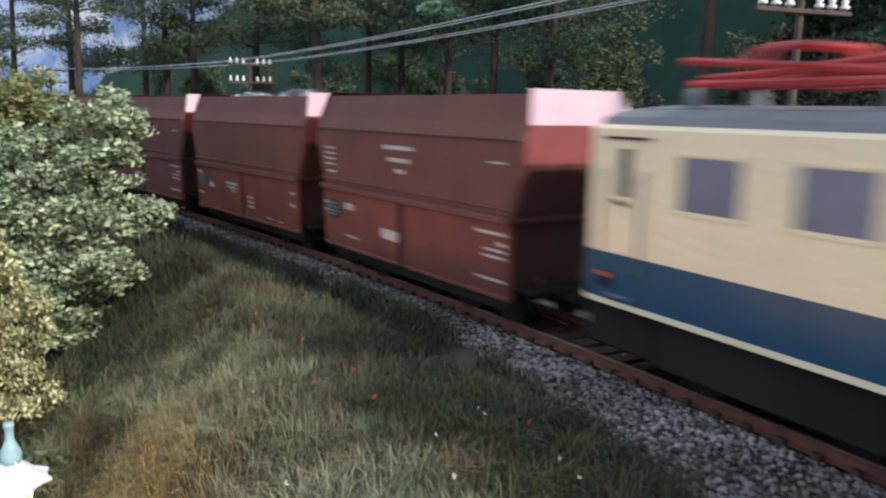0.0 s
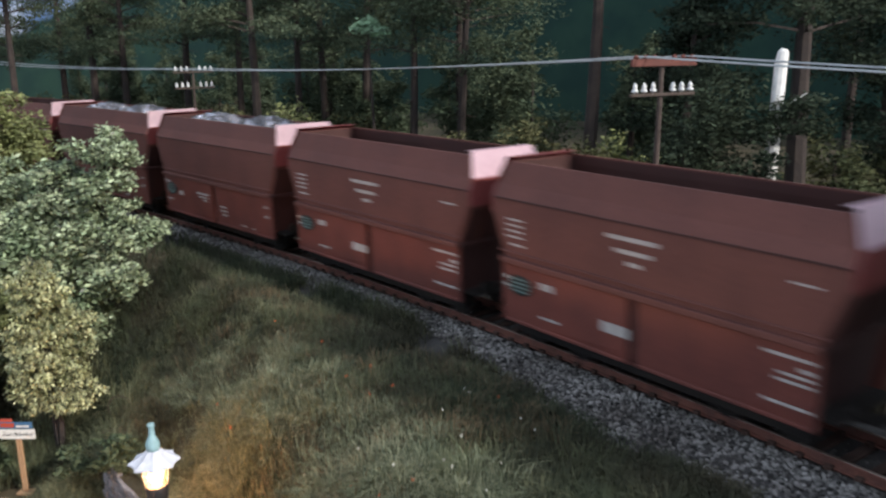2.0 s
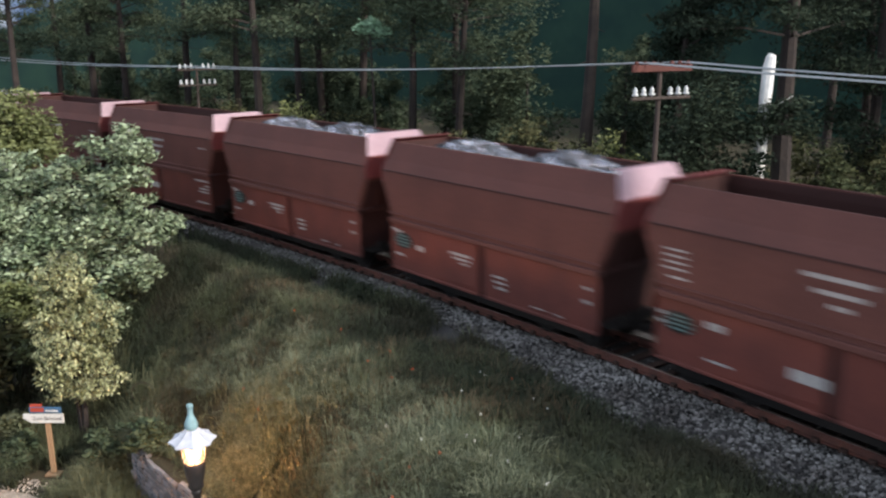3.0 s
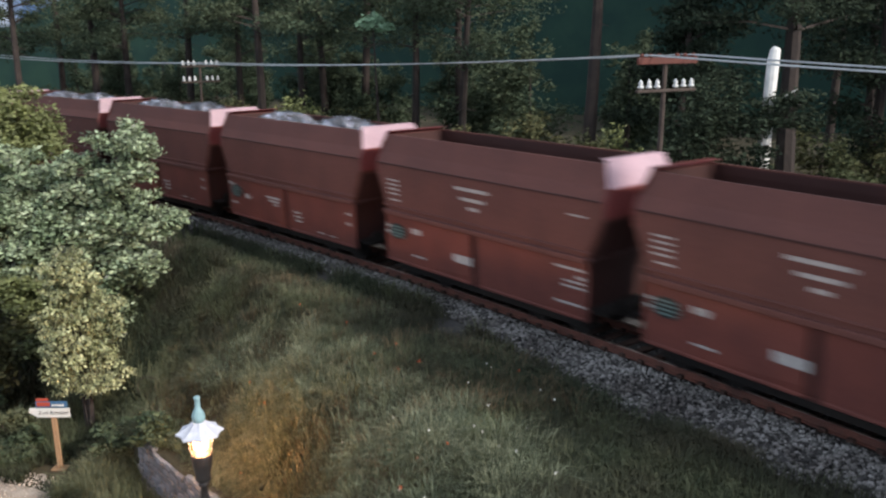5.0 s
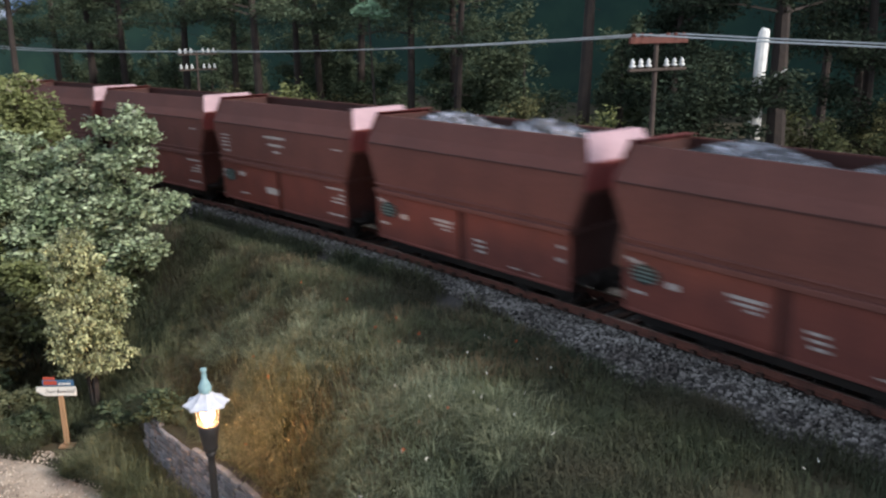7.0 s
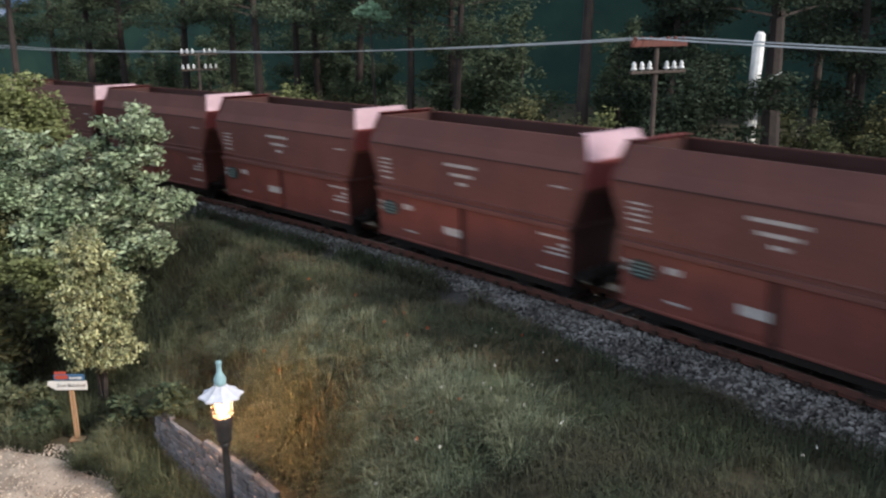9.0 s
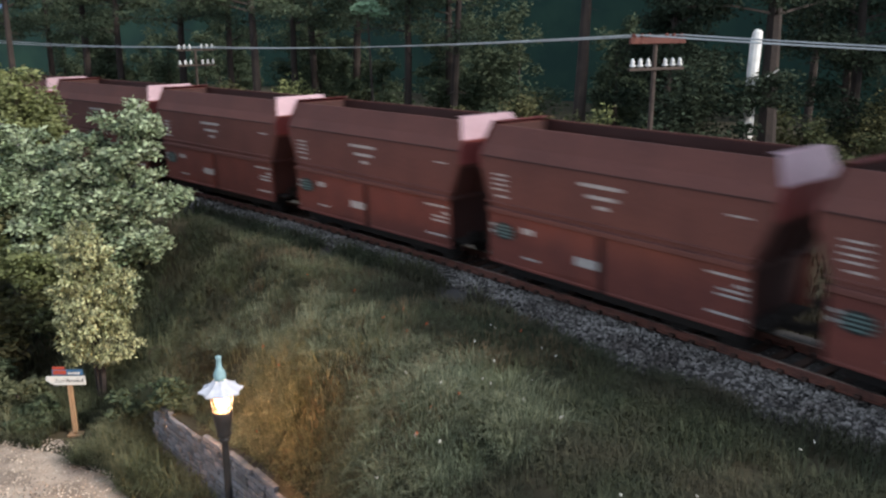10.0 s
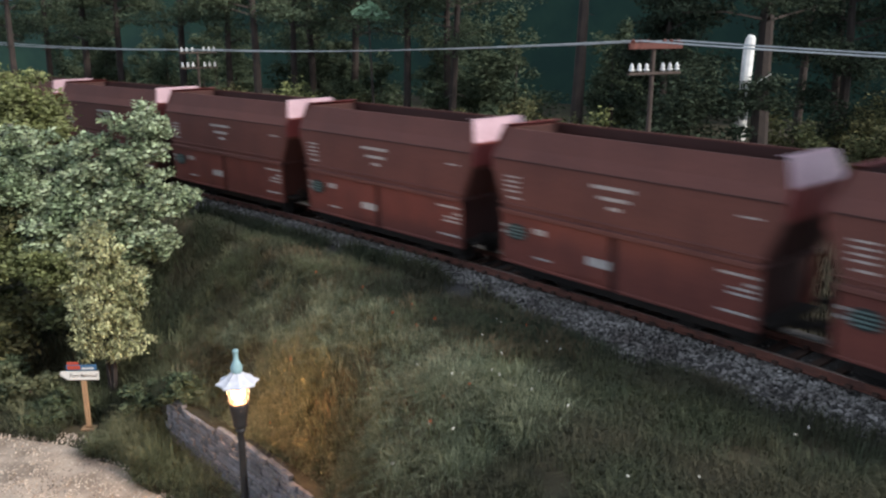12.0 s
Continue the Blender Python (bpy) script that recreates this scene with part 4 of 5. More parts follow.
def build_wall():
    wall = thing("retaining_wall", 0, 0, 0, 0, "low grey retaining wall of rough stone blocks", "wall", kind="structure")
    bm = bmesh.new()
    sec = []
    for s in np.arange(-230, WALL_END + 1, 7):
        zt = wall_top(s) - 0.5
        sec.append([(*on_track(s, wall_l(s) + l), z) for l, z in ((2.0, FLOOR - 2), (0.2, zt - 0.6), (-3.4, zt - 0.6), (-3.4, FLOOR - 2))])
    loft(bm, sec)
    part("core", bm, MORTAR, wall, "dark mortar core")
    rng = random.Random(8)
    shapes = []
    for k in range(6):
        bm = bmesh.new()
        box(bm, -0.5, 0.5, -0.5, 0.5, -0.5, 0.5)
        bmesh.ops.bevel(bm, geom=list(bm.edges), offset=0.1, segments=1, affect="EDGES")
        for v in bm.verts:
            v.co += Vector((rng.uniform(-0.06, 0.06), rng.uniform(-0.1, 0.1), rng.uniform(-0.06, 0.06)))
        ob = part("stone", bm, WALLSTONE, wall)
        shapes.append(ob.data)
        bpy.data.objects.remove(ob)
    joined_v, joined_f = [], []
    count = 0
    z = FLOOR - 0.5
    while z < WALL_TOP:
        h = rng.uniform(1.5, 2.4)
        s = -130 + rng.uniform(0, 4)
        while s < WALL_END - 1:
            w = rng.uniform(2.0, 4.6)
            if z + h * 0.6 < wall_top(s):
                l = wall_l(s) + 2.3 - 1.9 * (z - FLOOR) / 30.0 + rng.uniform(-0.35, 0.35)
                x, y = on_track(s + w / 2, l)
                m = pose(x * MM, y * MM, (z + h / 2) * MM, 0, rng.uniform(-5, 5), math.degrees(HEAD + s / RADIUS) + 90 + rng.uniform(-3, 3)) @ Matrix.Diagonal((w * rng.uniform(0.86, 0.97), 1.8, h * rng.uniform(0.8, 0.98), 1))
                shape = rng.choice(shapes)
                if s > 8 and count < 300:
                    ob = new("stone", shape)
                    ob.parent = wall
                    ob.matrix_basis = m
                    count += 1
                else:
                    base = len(joined_v)
                    joined_v += [m @ v.co / MM for v in shape.vertices]
                    joined_f += [[base + i for i in q.vertices] for q in shape.polygons]
            s += w
        z += h
    mesh = bpy.data.meshes.new("further_stones")
    mesh.from_pydata([v * MM for v in joined_v], [], joined_f)
    tagged(link("further_stones", mesh, WALLSTONE, wall), kind="stuff")


# ---- the train ----
PITCH = 120.7
TOP, STRIP, BREAK, LEDGE, FOOT = 54.4, 48.0, 44.0, 26.2, 7.0
LINE_A = [(-44.5, 7, 38.2, 0.55), (-44.5, 7, 36.5, 0.55), (-44.5, 7, 34.8, 0.55), (-44.5, 7, 33.1, 0.55), (-43.4, 6, 30.8, 0.6),
          (-1, 16.4, 40.0, 1.1), (-0.5, 12.0, 36.6, 1.1), (0, 4.6, 33.6, 1.1), (45.2, 6.5, 38.8, 0.5),
          (-48.8, 1.8, 20.6, 1.0), (-49.0, 1.6, 18.2, 1.0), (-31.2, 5.2, 20.6, 1.9), (-29.5, 7.0, 11.4, 0.6), (-5.5, 9.0, 15.2, 2.8),
          (43, 12.0, 22.4, 0.7), (46.4, 8.0, 18.4, 0.6), (50.2, 3.0, 20.0, 0.9), (46.4, 8.5, 16.8, 0.6), (45.6, 11.0, 11.4, 0.6)]
LINE_B = [(-48.1, 1.8, 22.6, 0.8), (-45.1, 3.5, 22.0, 1.2), (-44.5, 4.5, 13.4, 0.8), (-32.3, 3.4, 17.6, 1.9), (-10.1, 10.5, 19.6, 0.9), (-9.5, 8.0, 18.0, 0.7), (-8.0, 3.4, 16.6, 0.6),
          (9.0, 5.0, 15.8, 0.7), (9.5, 5.0, 14.0, 0.7), (10.1, 4.0, 12.2, 0.8), (26.5, 4.5, 9.6, 0.4), (35.0, 2.5, 9.4, 0.4), (46.0, 2.4, 20.6, 0.9), (46.0, 2.4, 16.4, 1.1)]

KNEE = 38.6


def ring(hx, hy, z, c=1.0):
    return [(hx, -hy + c, z), (hx, hy - c, z), (hx - c, hy, z), (-hx + c, hy, z), (-hx, hy - c, z), (-hx, -hy + c, z), (-hx + c, -hy, z), (hx - c, -hy, z)]


def side_y(z):
    """Half width of the wagon's outer skin at a height."""
    return float(np.interp(z, [FOOT, LEDGE, BREAK, TOP], [15.9, 16.8, 17.2, 13.4]))


def hopper_wagon(lines, label):
    w = thing("hopper_wagon", 0, 0, 0, 0, label, "wagon", "hopper wagons of the coal train")
    bm = bmesh.new()
    loft(bm, [ring(49.6, 16.8, LEDGE - 0.5), ring(50.4, 16.85, LEDGE + 2), ring(54.3, 17.05, KNEE - 1), ring(54.9, 17.1, KNEE), ring(54.9, 17.2, BREAK), ring(54.7, 15.4, STRIP), ring(52.4, 13.3, TOP), ring(51.4, 12.4, TOP, 0.6), ring(51.4, 12.5, TOP - 0.6, 0.6)], caps=False)
    part("body", bm, OXIDE, w)
    bm = bmesh.new()
    rows_ = [ring(51.35, 12.4, TOP - 0.5, 0.6), ring(51.3, 12.8, TOP - 3, 0.6), ring(50.4, 14.5, BREAK + 1, 0.6), ring(36, 7, LEDGE + 2, 0.6)]
    loft(bm, rows_, caps=False)
    bm.faces.new([bm.verts.new(q) for q in rows_[-1]])
    # the hopper's inner shade is put into the lining's colour
    part("hopper_lining", bm, OXIDE_DARK, w, "inside of the hopper, its shade put into a dark red")
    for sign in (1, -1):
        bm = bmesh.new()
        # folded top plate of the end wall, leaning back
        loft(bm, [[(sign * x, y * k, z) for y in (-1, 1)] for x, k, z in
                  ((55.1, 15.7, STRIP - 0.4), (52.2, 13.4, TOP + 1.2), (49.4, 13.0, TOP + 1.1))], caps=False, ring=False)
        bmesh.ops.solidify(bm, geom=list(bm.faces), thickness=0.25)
        # front plates carry the painted glare, rear ones stay red
        part("end_plate", bm, END_GLARE if sign > 0 else END_RED, w, "folded end plate with sun glare put into its pale pink" if sign > 0 else "bright red folded end plate")
        bm = bmesh.new()
        rim = [(-17.0, BREAK), (-16.9, KNEE + 0.4), (16.9, KNEE + 0.4), (17.0, BREAK), (15.5, STRIP - 0.4), (-15.5, STRIP - 0.4)]
        loft(bm, [[(sign * (54.7 + o), y * 0.985, z) for y, z in rim] for o in (0, 0.5)])
        part("end_panel", bm, END_RED, w, "brighter red end panel")
        bm = bmesh.new()
        lean = [(49.75, LEDGE), (50.6, LEDGE + 2), (54.4, KNEE - 1)]
        loft(bm, [[(sign * (x + o), y, z) for y in (-15.6, 15.6) for o in ((0.35, 0) if y < 0 else (0, 0.35))] for x, z in lean])
        # shade below the overhanging end is painted as this darker red
        part("end_wall", bm, OXIDE_DARK, w, "lower end wall, darkened for the shade under the overhang")
        bm = bmesh.new()
        box(bm, min(sign * 49.4, sign * 51.0), max(sign * 49.4, sign * 51.0), -16.6, 16.6, LEDGE - 1.0, LEDGE + 0.3, 0.2)
        part("end_rib", bm, OXIDE_DARK, w)
        for y in (-9, 0, 9):
            bm = bmesh.new()
            loft(bm, [[(sign * (49.9 + o), y - 0.6, LEDGE), (sign * (49.9 + o), y + 0.6, LEDGE), (sign * (54.0 + o), y + 0.6, KNEE - 1), (sign * (54.0 + o), y - 0.6, KNEE - 1)] for o in (0, 1.0)])
            part("end_stanchion", bm, OXIDE_DARK, w)
        bm = bmesh.new()
        box(bm, min(sign * 43, sign * 53.4), max(sign * 43, sign * 53.4), -12.5, 12.5, 8.4, 9.4, 0.2)
        part("end_platform", bm, BLACK, w)
        if sign < 0:
            # added black screen and block stand in for the shade between wagons
            bm = bmesh.new()
            box(bm, -53.3, -52.5, -12.5, 12.5, 3.5, 24.0, 0.3)
            part("gap_shade_screen", bm, BLACK, w, "black screen added for the shade between wagons")
            bm = bmesh.new()
            box(bm, -57.6, -52.6, 4.0, 15.0, 3.5, 26.0, 0.5)
            part("gap_shade_block", bm, BLACK, w, "black block added to darken the gap between wagons")
        bm = bmesh.new()
        box(bm, sign * 52.9, sign * 57.5, -1.6, 1.6, 6.2, 8.0, 0.3)
        box(bm, sign * 56.5, sign * 58.1, -2.6, 2.6, 6.6, 9.2, 0.3)
        part("coupler", bm, BLACK, w, "black hook coupler")
        for y in (-10, 10):
            bm = bmesh.new()
            tube(bm, [(sign * 53.4, y, 12), (sign * 55.9, y, 12)], 0.8, 8)
            tube(bm, [(sign * 55.9, y, 12), (sign * 56.4, y, 12)], 2.2, 10)
            part("buffer", bm, BLACK, w)
        # bogie
        bm = bmesh.new()
        for y in (-11, 11):
            box(bm, sign * 33 - 13, sign * 33 + 13, y - 0.7, y + 0.7, 4.0, 6.6, 0.3)
            for x in (-9, 9):
                box(bm, sign * 33 + x - 1.8, sign * 33 + x + 1.8, y - 1.2, y + 1.2, 2.8, 6.4, 0.4)
        box(bm, sign * 33 - 3, sign * 33 + 3, -11, 11, 5, 8, 0.3)
        bogie = part("bogie", bm, BLACK, w, "black bogie frame")
        for x in (-9, 9):
            bm = bmesh.new()
            for y in (-8.2, 8.2):
                lathe(bm, [(5.0, -1.2), (5.0, 0.9), (5.6, 1.0), (5.6, 1.4)] if y > 0 else [(5.6, -1.4), (5.6, -1.0), (5.0, -0.9), (5.0, 1.2)], 16)
                fresh = [v for v in bm.verts if not v.tag]
                bmesh.ops.rotate(bm, verts=fresh, cent=(0, 0, 0), matrix=Matrix.Rotation(radians(-90), 3, "X"))
                bmesh.ops.translate(bm, verts=fresh, vec=(sign * 33 + x, y, 5.05))
                for v in fresh:
                    v.tag = True
            tube(bm, [(sign * 33 + x, -8, 5.05), (sign * 33 + x, 8, 5.05)], 1.0, 6)
            part("wheelset", bm, BLACK, bogie)
    # hopper chute and frame under the body
    bm = bmesh.new()
    loft(bm, [ring(46.2, 9, 7.0), ring(46.8, 14.6, 9.5), ring(48.4, 15.6, LEDGE)])
    part("chute", bm, OXIDE_DARK, w, "dark red discharge chute")
    bm = bmesh.new()
    box(bm, -53.4, 53.4, -4, 4, 7, 9.4, 0.2)
    part("underframe", bm, BLACK, w)
    for y in (-12.6, 12.6):
        bm = bmesh.new()
        box(bm, -47, 47, y - 0.9, y + 0.9, 3.4, 8.6, 0.3)
        part("brake_beam", bm, BLACK, w, "black beam with the brake gear")
    for side in (-1, 1):
        for x0, x1 in ((-49.9, -1.5), (1.5, 49.9)):
            bm = bmesh.new()
            a0 = x0 + (0.3 if x0 < -10 else 0)
            a1 = x1 - (0.3 if x1 > 10 else 0)
            outer = [(a0, side * 15.9, FOOT), (a1, side * 15.9, FOOT), (x1, side * 16.5, FOOT + 3), (x1, side * 16.9, LEDGE - 1.1), (x0, side * 16.9, LEDGE - 1.1), (x0, side * 16.5, FOOT + 3)]
            loft(bm, [outer, [(x, y - side * 1.0, z) for x, y, z in outer]])
            bmesh.ops.bevel(bm, geom=[e for e in bm.edges], offset=0.25, segments=1, affect="EDGES")
            flap = part("discharge_flap", bm, OXIDE_FLAP, w, "hinged side flap of reddish brown steel")
            bm = bmesh.new()
            box(bm, min(a0, a1), max(a0, a1), side * 16.0, side * 16.6, FOOT - 0.1, FOOT + 0.9, 0.2)
            part("flap_edge", bm, OXIDE_FLAP, flap)
        bm = bmesh.new()
        box(bm, -1.2, 1.2, side * 13, side * 15.6, FOOT + 1, LEDGE, 0.2)
        part("centre_post", bm, OXIDE_DARK, w)
        for z0, z1, out in ((LEDGE - 1.2, LEDGE + 0.5, 18.0), (LEDGE + 1.9, LEDGE + 2.5, 17.5)):
            bm = bmesh.new()
            box(bm, -50.2 - 0.3 * (z0 - LEDGE), 50.2 + 0.3 * (z0 - LEDGE), side * 16.4, side * out, z0, z1, 0.2)
            part("side_rib", bm, OXIDE, w)
        bm = bmesh.new()
        box(bm, -53.9, 53.9, side * 16.9, side * 17.45, BREAK - 0.3, BREAK + 0.25)
        part("seam", bm, OXIDE_DARK, w)
    # writing too small to read: plain bars, on the side that is seen
    for x, length, z, h in lines:
        bm = bmesh.new()
        if z < LEDGE:
            x = max(-48.6 + length / 2, min(48.8 - length / 2, x))
        ya, yb = (17.02, 17.02) if z < LEDGE else (side_y(z - h / 2) + 0.16, side_y(z + h / 2) + 0.16)
        loft(bm, [[(x - length / 2, -ya, z - h / 2), (x + length / 2, -ya, z - h / 2), (x + length / 2, -yb, z + h / 2), (x - length / 2, -yb, z + h / 2)],
                  [(x - length / 2, -ya + 0.25, z - h / 2), (x + length / 2, -ya + 0.25, z - h / 2), (x + length / 2, -yb + 0.25, z + h / 2), (x - length / 2, -yb + 0.25, z + h / 2)]])
        part("marking", bm, MARK, w, "white painted line of tiny writing")
    bm = bmesh.new()
    pts = [(-42 + 5.0 * math.cos(a), -17.12, 19.0 + 3.0 * math.sin(a)) for a in np.linspace(0, 2 * math.pi, 17)[:-1]]
    loft(bm, [pts, [(x, y + 0.5, z) for x, y, z in pts]])
    board = part("data_board", bm, BOARD, w, "black oval data board with teal lines")
    for k in range(4):
        bm = bmesh.new()
        z = 17.2 + 1.2 * k
        half = 4.0 * math.sqrt(max(0.1, 1 - ((z - 19) / 3.0) ** 2))
        box(bm, -42 - half, -42 + half, -17.3, -17.1, z - 0.2, z + 0.2)
        part("board_line", bm, TEAL, board)
    return w


def coal_load(level, seed):
    """Two heaps of broken coal lying in a wagon."""
    rng = np.random.default_rng(seed)
    load = thing("coal_load", 0, 0, 0, 0, "heaped shiny black coal lying in a hopper wagon" if level > 50 else "low load of dull black coal in a hopper wagon", "coal", "loads of the coal train")

    def height(x, y):
        bump_ = max(math.exp(-((x - 23) / 17) ** 2), 0.93 * math.exp(-((x + 24) / 18) ** 2))
        edge = 1 - (abs(y) / 13.5) ** 2.2
        return level - 8 + 8 * bump_ * max(0.0, 0.35 + 0.65 * edge) + 0.7 * noise.noise(Vector((x * 0.3, y * 0.3, seed)))
    bm = bmesh.new()
    loft(bm, [[(x, y, min(height(x, y), 60)) for y in np.linspace(-12.4, 12.4, 13)] for x in np.linspace(-51, 51, 49)], caps=False, ring=False)
    part("coal_surface", bm, COAL, load)
    V, F = [], []
    base = np.array([(1, 0, 0), (0, 1, 0), (-1, 0, 0), (0, -1, 0), (0, 0, 1), (0, 0, -1)], float)
    tri = np.array([(0, 1, 4), (1, 2, 4), (2, 3, 4), (3, 0, 4), (1, 0, 5), (2, 1, 5), (3, 2, 5), (0, 3, 5)])
    for i in range(1300):
        x, y = rng.uniform(-50, 50), rng.uniform(-11.8, 11.8)
        q = np.array(Euler(rng.uniform(0, 6.28, 3)).to_matrix())
        V.append((base * rng.uniform(0.5, 1.1, (6, 1))) @ q.T * rng.uniform(0.8, 2.0) + (x, y, height(x, y) + 0.1))
        F.append(tri + 6 * i)
    lumps = raw("broken_coal", np.concatenate(V), np.concatenate(F), COAL, load)
    lumps["kind"] = "stuff"
    return load


def locomotive():
    lo = thing("electric_locomotive", 0, 0, 0, 0, "ivory and ocean-blue electric locomotive with red pantographs", "locomotive")

    def shell(z0, z1, hx, hy, top_in=0.0):
        def outline(ix, z):
            pts = []
            for sx, sy in ((1, -1), (1, 1), (-1, 1), (-1, -1)):
                for k in range(5):
                    a = {(1, -1): -90, (1, 1): 0, (-1, 1): 90, (-1, -1): 180}[(sx, sy)] + 22.5 * k
                    r = 5.0
                    pts.append((sx * (hx - ix - r) + r * math.cos(radians(a)), sy * (hy - ix - r) + r * math.sin(radians(a)), z))
            return pts
        bm = bmesh.new()
        loft(bm, [outline(0, z0), outline(0, z1 - top_in), outline(top_in, z1)] if top_in else [outline(0, z0), outline(0, z1)])
        return bm
    part("upper_body", shell(23.8, 48.4, 93, 17, top_in=0.8), CREAM, lo, "ivory upper body")
    part("lower_body", shell(14.6, 23.8, 93.05, 17.05), BLUE, lo, "ocean-blue lower body")
    part("stripe", shell(13.5, 14.6, 93.1, 17.15), CREAM, lo, "thin ivory sill stripe")
    bm = bmesh.new()
    loft(bm, [[(x, y * k, z * k + 48.3) for y, z in ((-16.2, 0), (-15.0, 1.6), (-11, 3.0), (0, 4.0), (11, 3.0), (15.0, 1.6), (16.2, 0), (0, -0.5))] for x, k in ((-91, 0.86), (-86, 1), (86, 1), (91, 0.86))])
    part("roof", bm, ROOFGREY, lo, "grey rounded roof")
    for side in (-1, 1):
        for x in (-58.5, -34.5, -11.5, 11.5, 34.5, 58.5):
            bm = bmesh.new()
            box(bm, x - 7.0, x + 7.0, side * 16.5, side * 17.12, 33.6, 43.6, 0.5)
            pane = part("window", bm, GLASS, lo, "bluish grey side window")
            bm = bmesh.new()
            for a, b, c, d in ((x - 7.5, x + 7.5, 43.5, 44.0), (x - 7.5, x + 7.5, 33.2, 33.7), (x - 7.5, x - 6.9, 33.2, 44.0), (x + 6.9, x + 7.5, 33.2, 44.0)):
                box(bm, a, b, side * 16.9, side * 17.2, c, d)
            part("window_frame", bm, CREAM, pane)
        for x in (-79.5, 79.5):
            bm = bmesh.new()
            box(bm, x - 4.5, x + 4.5, side * 16.8, side * 17.15, 24.0, 45.6, 0.2)
            door = part("cab_door", bm, CREAM, lo, "ivory cab door")
            bm = bmesh.new()
            box(bm, x - 1.5, x + 1.7, side * 17.0, side * 17.3, 35, 44, 0.2)
            part("door_window", bm, BOARD, door, "dark door window")
            bm = bmesh.new()
            box(bm, x - 6, x + 6.5, side * 16.8, side * 17.5, 45.7, 46.2)
            part("rain_strip", bm, OXIDE_DARK, door)
            for hx in (-5.4, 5.4):
                bm = bmesh.new()
                tube(bm, [(x + hx, side * 17.0, 20), (x + hx, side * 17.9, 21), (x + hx, side * 17.9, 39), (x + hx, side * 17.0, 40)], 0.25, 5)
                part("handrail", bm, ROOFGREY, door)
            bm = bmesh.new()
            tube(bm, [(x - 1.5, side * 17.0, 34), (x - 1.5, side * 18.0, 34), (x + 1.5, side * 18.0, 33.5)], 0.4, 5)
            part("door_handle", bm, BLACK, door)
            bm = bmesh.new()
            box(bm, x - 2.6, x + 2.6, side * 16.8, side * 18.2, 15.4, 16.0, 0.15)
            part("door_step", bm, ROOFGREY, lo, "pale grey step plate below the cab door")
            bm = bmesh.new()
            out = 4.5 if x > 0 else -4.5
            box(bm, x + out - 2.2, x + out + 2.2, side * 16.6, side * 17.25, 16.8, 20.2, 0.3)
            surround = part("tail_lamp", bm, BLACK, lo, "tail lamp in a dark surround")
            bm = bmesh.new()
            box(bm, x + out - 1.5, x + out + 1.5, side * 17.1, side * 17.6, 18.9, 19.9, 0.2)
            part("lens", bm, TAILRED, surround, "orange-red tail lamp lens")
    for sx in (-1, 1):
        for y in (-11, 11):
            bm = bmesh.new()
            tube(bm, [(sx * 92.6, y, 22), (sx * 94.0, y, 22)], 2.0, 12)
            lamp_ = part("end_lamp", bm, ROOFGREY, lo, "round end lamp")
            bm = bmesh.new()
            tube(bm, [(sx * 93.9, y, 22), (sx * 94.3, y, 22)], 1.4, 12)
            part("lens", bm, RED if sx < 0 else CERAMIC, lamp_, "red tail lamp lens" if sx < 0 else "clear lamp lens")
            bm = bmesh.new()
            tube(bm, [(sx * 93, y, 11), (sx * 96.5, y, 11)], 0.9, 8)
            tube(bm, [(sx * 96.5, y, 11), (sx * 97.2, y, 11)], 2.4, 12)
            part("buffer", bm, BLACK, lo)
        for y in (-7.5, 7.5):
            bm = bmesh.new()
            box(bm, sx * 92.4, sx * 93.3, y - 5.5, y + 5.5, 35, 45, 0.4)
            part("cab_window", bm, GLASS, lo, "dark cab window")
        bm = bmesh.new()
        box(bm, sx * 93, sx * 97.5, -1.6, 1.6, 6.2, 8, 0.3)
        part("coupler", bm, BLACK, lo)
        for y in (-11.5, 11.5):
            bm = bmesh.new()
            box(bm, sx * 48 - 24, sx * 48 + 24, y * 1.2 - 0.8, y * 1.2 + 0.8, 3.5, 13.2, 0.4)
            part("bogie_side", bm, BLACK, lo, "black bogie side frame")
        bm = bmesh.new()
        box(bm, min(sx * 73, sx * 92), max(sx * 73, sx * 92), -14.5, 14.5, 4.0, 13.4, 0.6)
        part("buffer_beam", bm, BLACK, lo, "black buffer beam and rail guard")
        bm = bmesh.new()
        box(bm, sx * 48 - 22, sx * 48 + 22, -10, 10, 7, 13.4, 0.4)
        bogie = part("bogie", bm, BLACK, lo, "black bogie")
        for x in (-16, 16):
            bm = bmesh.new()
            for y in (-8.2, 8.2):
                tube(bm, [(sx * 48 + x, y - 1.2, 6.5), (sx * 48 + x, y + 1.2, 6.5)], 6.5, 18)
            part("wheelset", bm, BLACK, bogie)
        # folded pantograph
        c = sx * 52
        bm = bmesh.new()
        for y in (-7, 7):
            tube(bm, [(c - 22, y, 56), (c + 22, y, 56)], 0.7, 6)
        for x in (-20, 20):
            tube(bm, [(c + x, -9, 56), (c + x, 9, 56)], 0.7, 6)
        frame_ = part("pantograph", bm, RED, lo, "folded red pantograph frame")
        for x in (-20, 20):
            for y in (-8, 8):
                bm = bmesh.new()
                lathe(bm, [(1.6, 50.5), (2.0, 51.4), (1.3, 52), (1.9, 52.8), (1.3, 53.4), (1.7, 54.4), (0.8, 55.4)], 10, c + x, y)
                part("insulator", bm, ROOFGREY, frame_, "grey ribbed insulator", True)
        for y in (-6, 6):
            bm = bmesh.new()
            tube(bm, [(c - 20, y, 57), (c - 8, y, 57.4), (c + 27, y * 0.7, 60.5)], 0.75, 6)
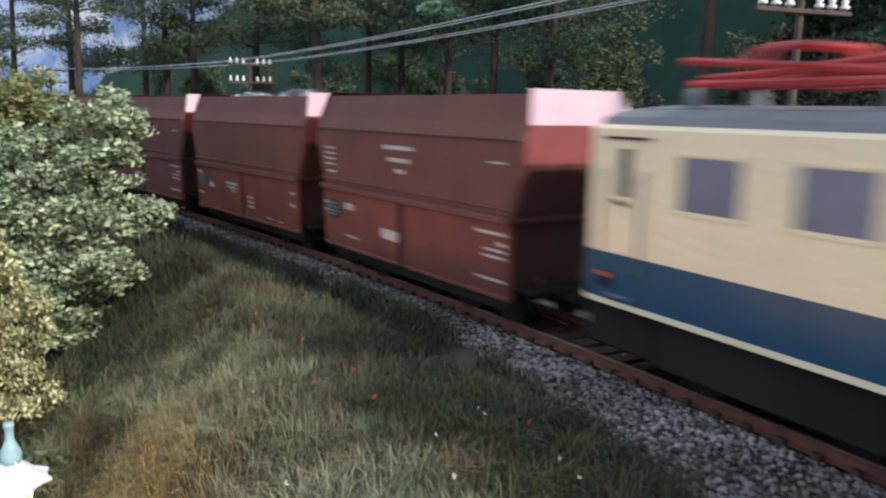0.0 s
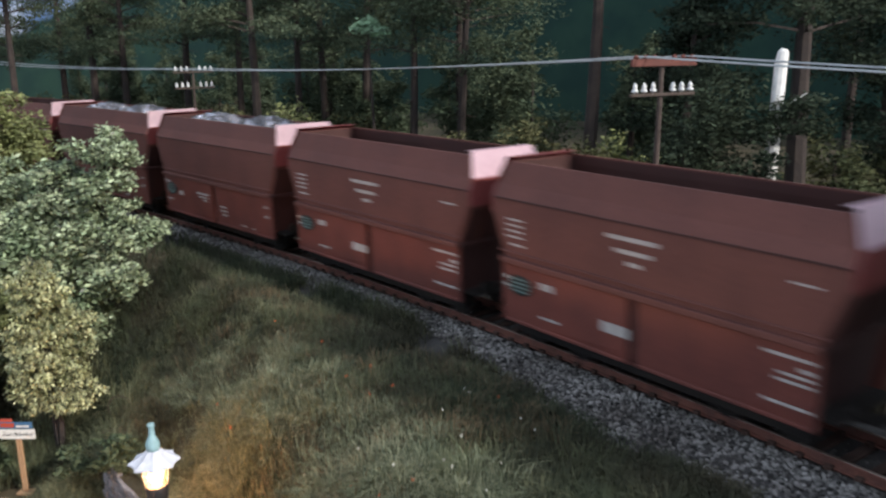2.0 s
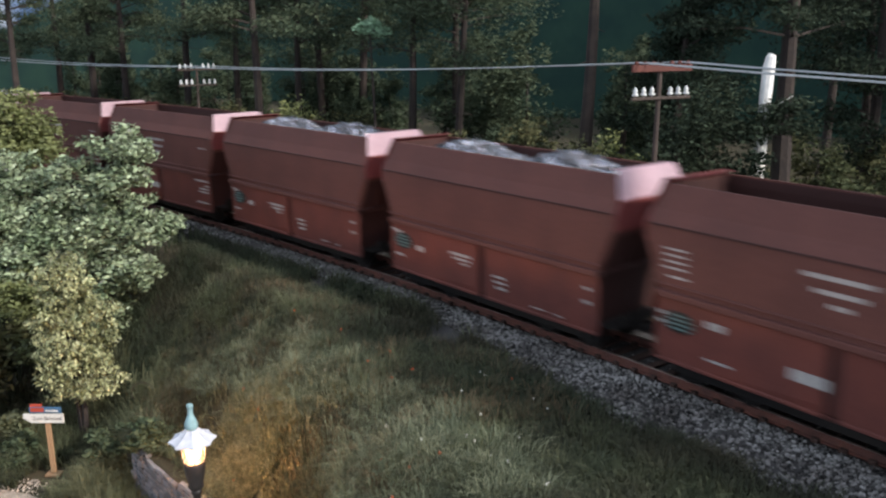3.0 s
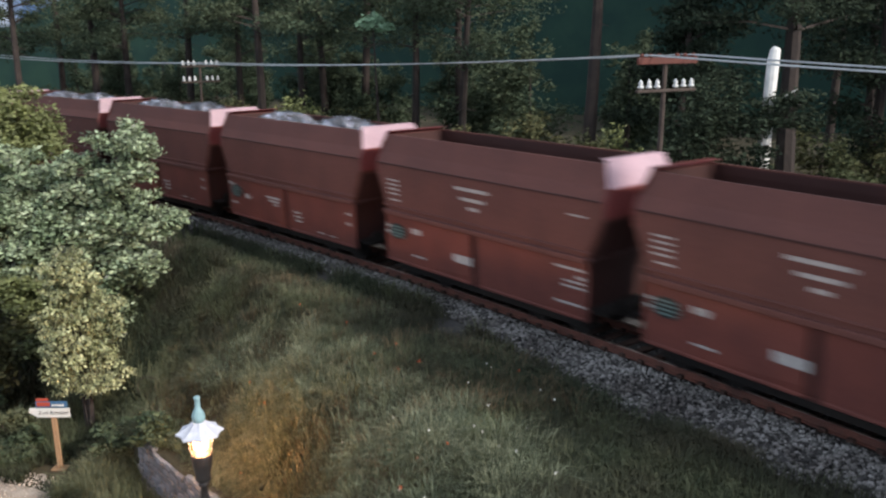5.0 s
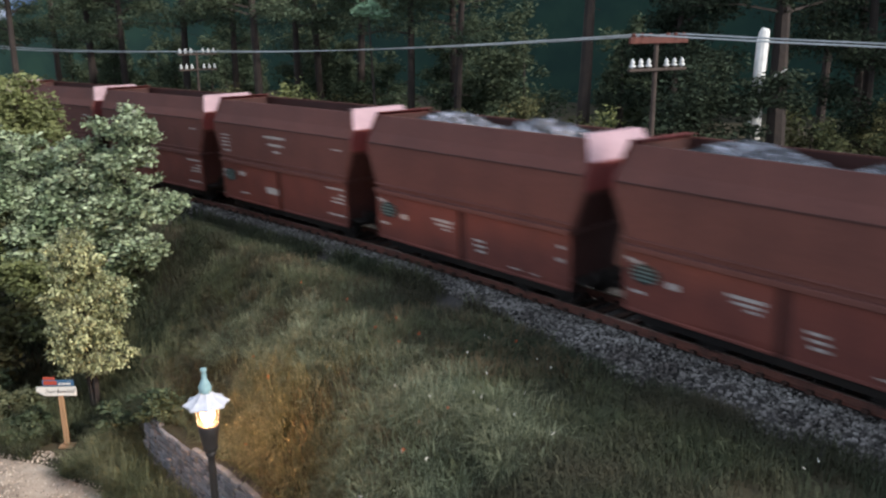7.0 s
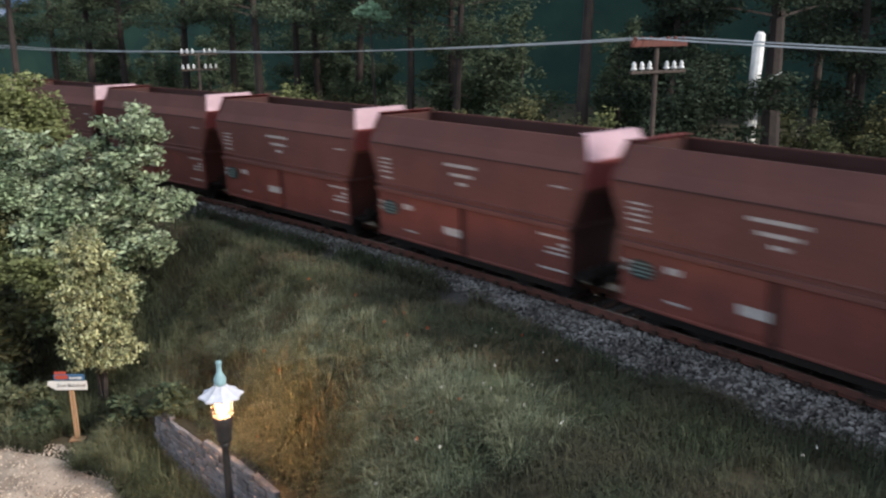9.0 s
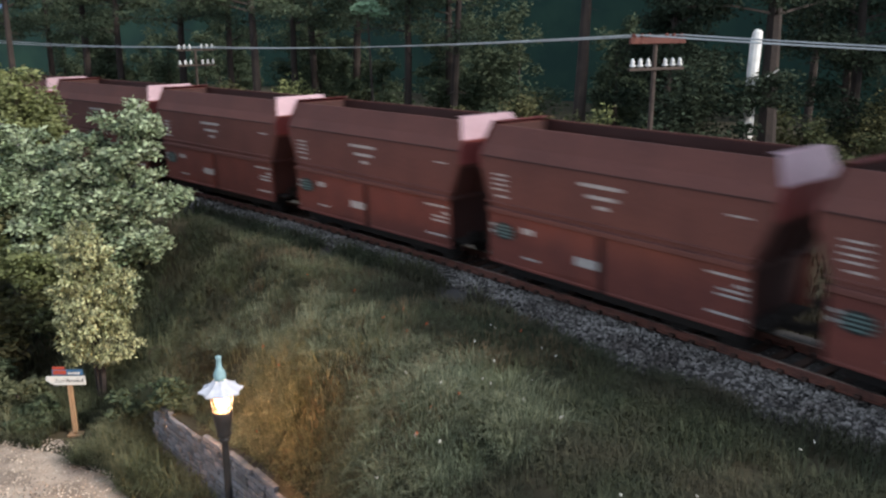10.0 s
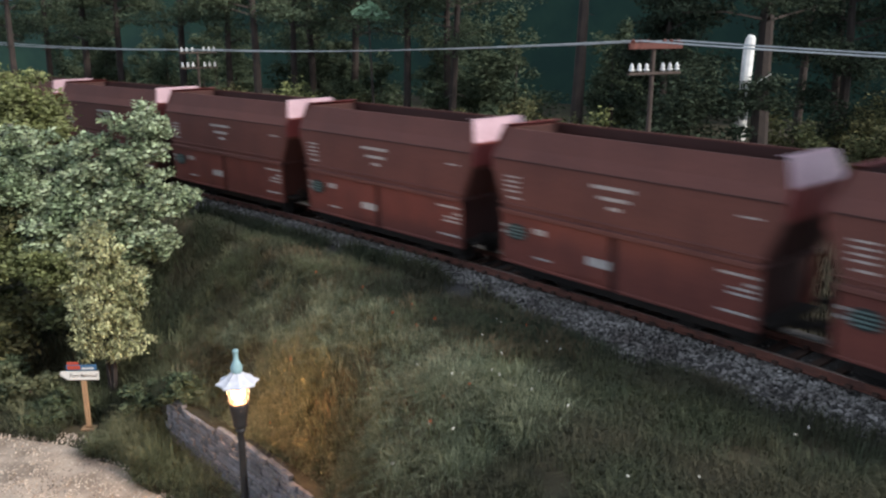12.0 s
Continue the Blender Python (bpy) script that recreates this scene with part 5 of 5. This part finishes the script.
            tube(bm, [(c + 20, y, 57), (c + 6, y, 58.2), (c - 27, y * 0.7, 60.5)], 0.75, 6)
            part("folding_arm", bm, RED, frame_)
        for x in (-2.2, 2.2):
            bm = bmesh.new()
            tube(bm, [(c + x, -17, 58), (c + x, -13, 61), (c + x, -8, 62), (c + x, 8, 62), (c + x, 13, 61), (c + x, 17, 58)], 0.6, 6)
            part("contact_bow", bm, RED, frame_)
    bm = bmesh.new()
    box(bm, -26, 26, -5, 5, 51.4, 54, 0.8)
    part("roof_vent", bm, ROOFGREY, lo)
    bm = bmesh.new()
    tube(bm, [(-52, 3, 55), (-20, 3, 56), (20, 3, 56), (52, 3, 55)], 0.4, 6)
    part("roof_cable", bm, RED, lo, "red roof conductor")
    bm = bmesh.new()
    box(bm, -24, 24, -14, 14, 4.0, 13.4, 0.6)
    part("underfloor_box", bm, BLACK, lo)
    return lo


# place of the second wagon's front end along the track (mm) at each time
RUN = [(0.0, 125.4), (0.5, 35.0), (1.0, -55.4), (1.5, -145.0), (2.0, -234.0), (2.5, -323.1), (3.0, -411.3),
       (5.0, -767.1), (5.5, -856.2), (6.0, -946.1), (6.5, -1034.7), (7.0, -1124.4),
       (9.0, -1484.6), (9.5, -1576.0), (10.0, -1669.2), (10.5, -1762.0), (11.0, -1853.4), (11.5, -1944.6), (12.0, -2035.4)]
UNTEXTED = {1, 4, 5, 8, 9, 10}
WAGONS = 23
movers = []


def build_train():
    loco = locomotive()
    movers.append((loco, -PITCH - 110.0))
    plain = hopper_wagon(LINE_B, "oxide-red hopper wagon with few white markings")
    texted = hopper_wagon(LINE_A, "oxide-red hopper wagon with white writing on its side")
    high, low = coal_load(56.2, 3), coal_load(49.0, 4)
    used = set()
    for n in range(WAGONS):
        for proto in ((plain, high) if n in UNTEXTED else (texted, low)):
            ob = copy_thing(proto, Matrix()) if proto in used else proto
            used.add(proto)
            movers.append((ob, (n - 1) * PITCH + 56.0))


def rail_pose(s):
    x, y = on_rail(s, -8.25)
    return pose(x * MM, y * MM, 0, 0, 0, math.degrees(RAIL_HEAD + s / RADIUS) - 90)


def motions():
    for ob, offset in movers:
        walk(ob, [(t, rail_pose(f + offset)) for t, f in RUN])


build_ground()
build_path()
build_backdrop()
build_track()
build_ballast()
build_train()
build_lamp()
build_sign()
build_telegraph()
build_bushes()
build_forest()
build_grass()
build_wall()
motions()
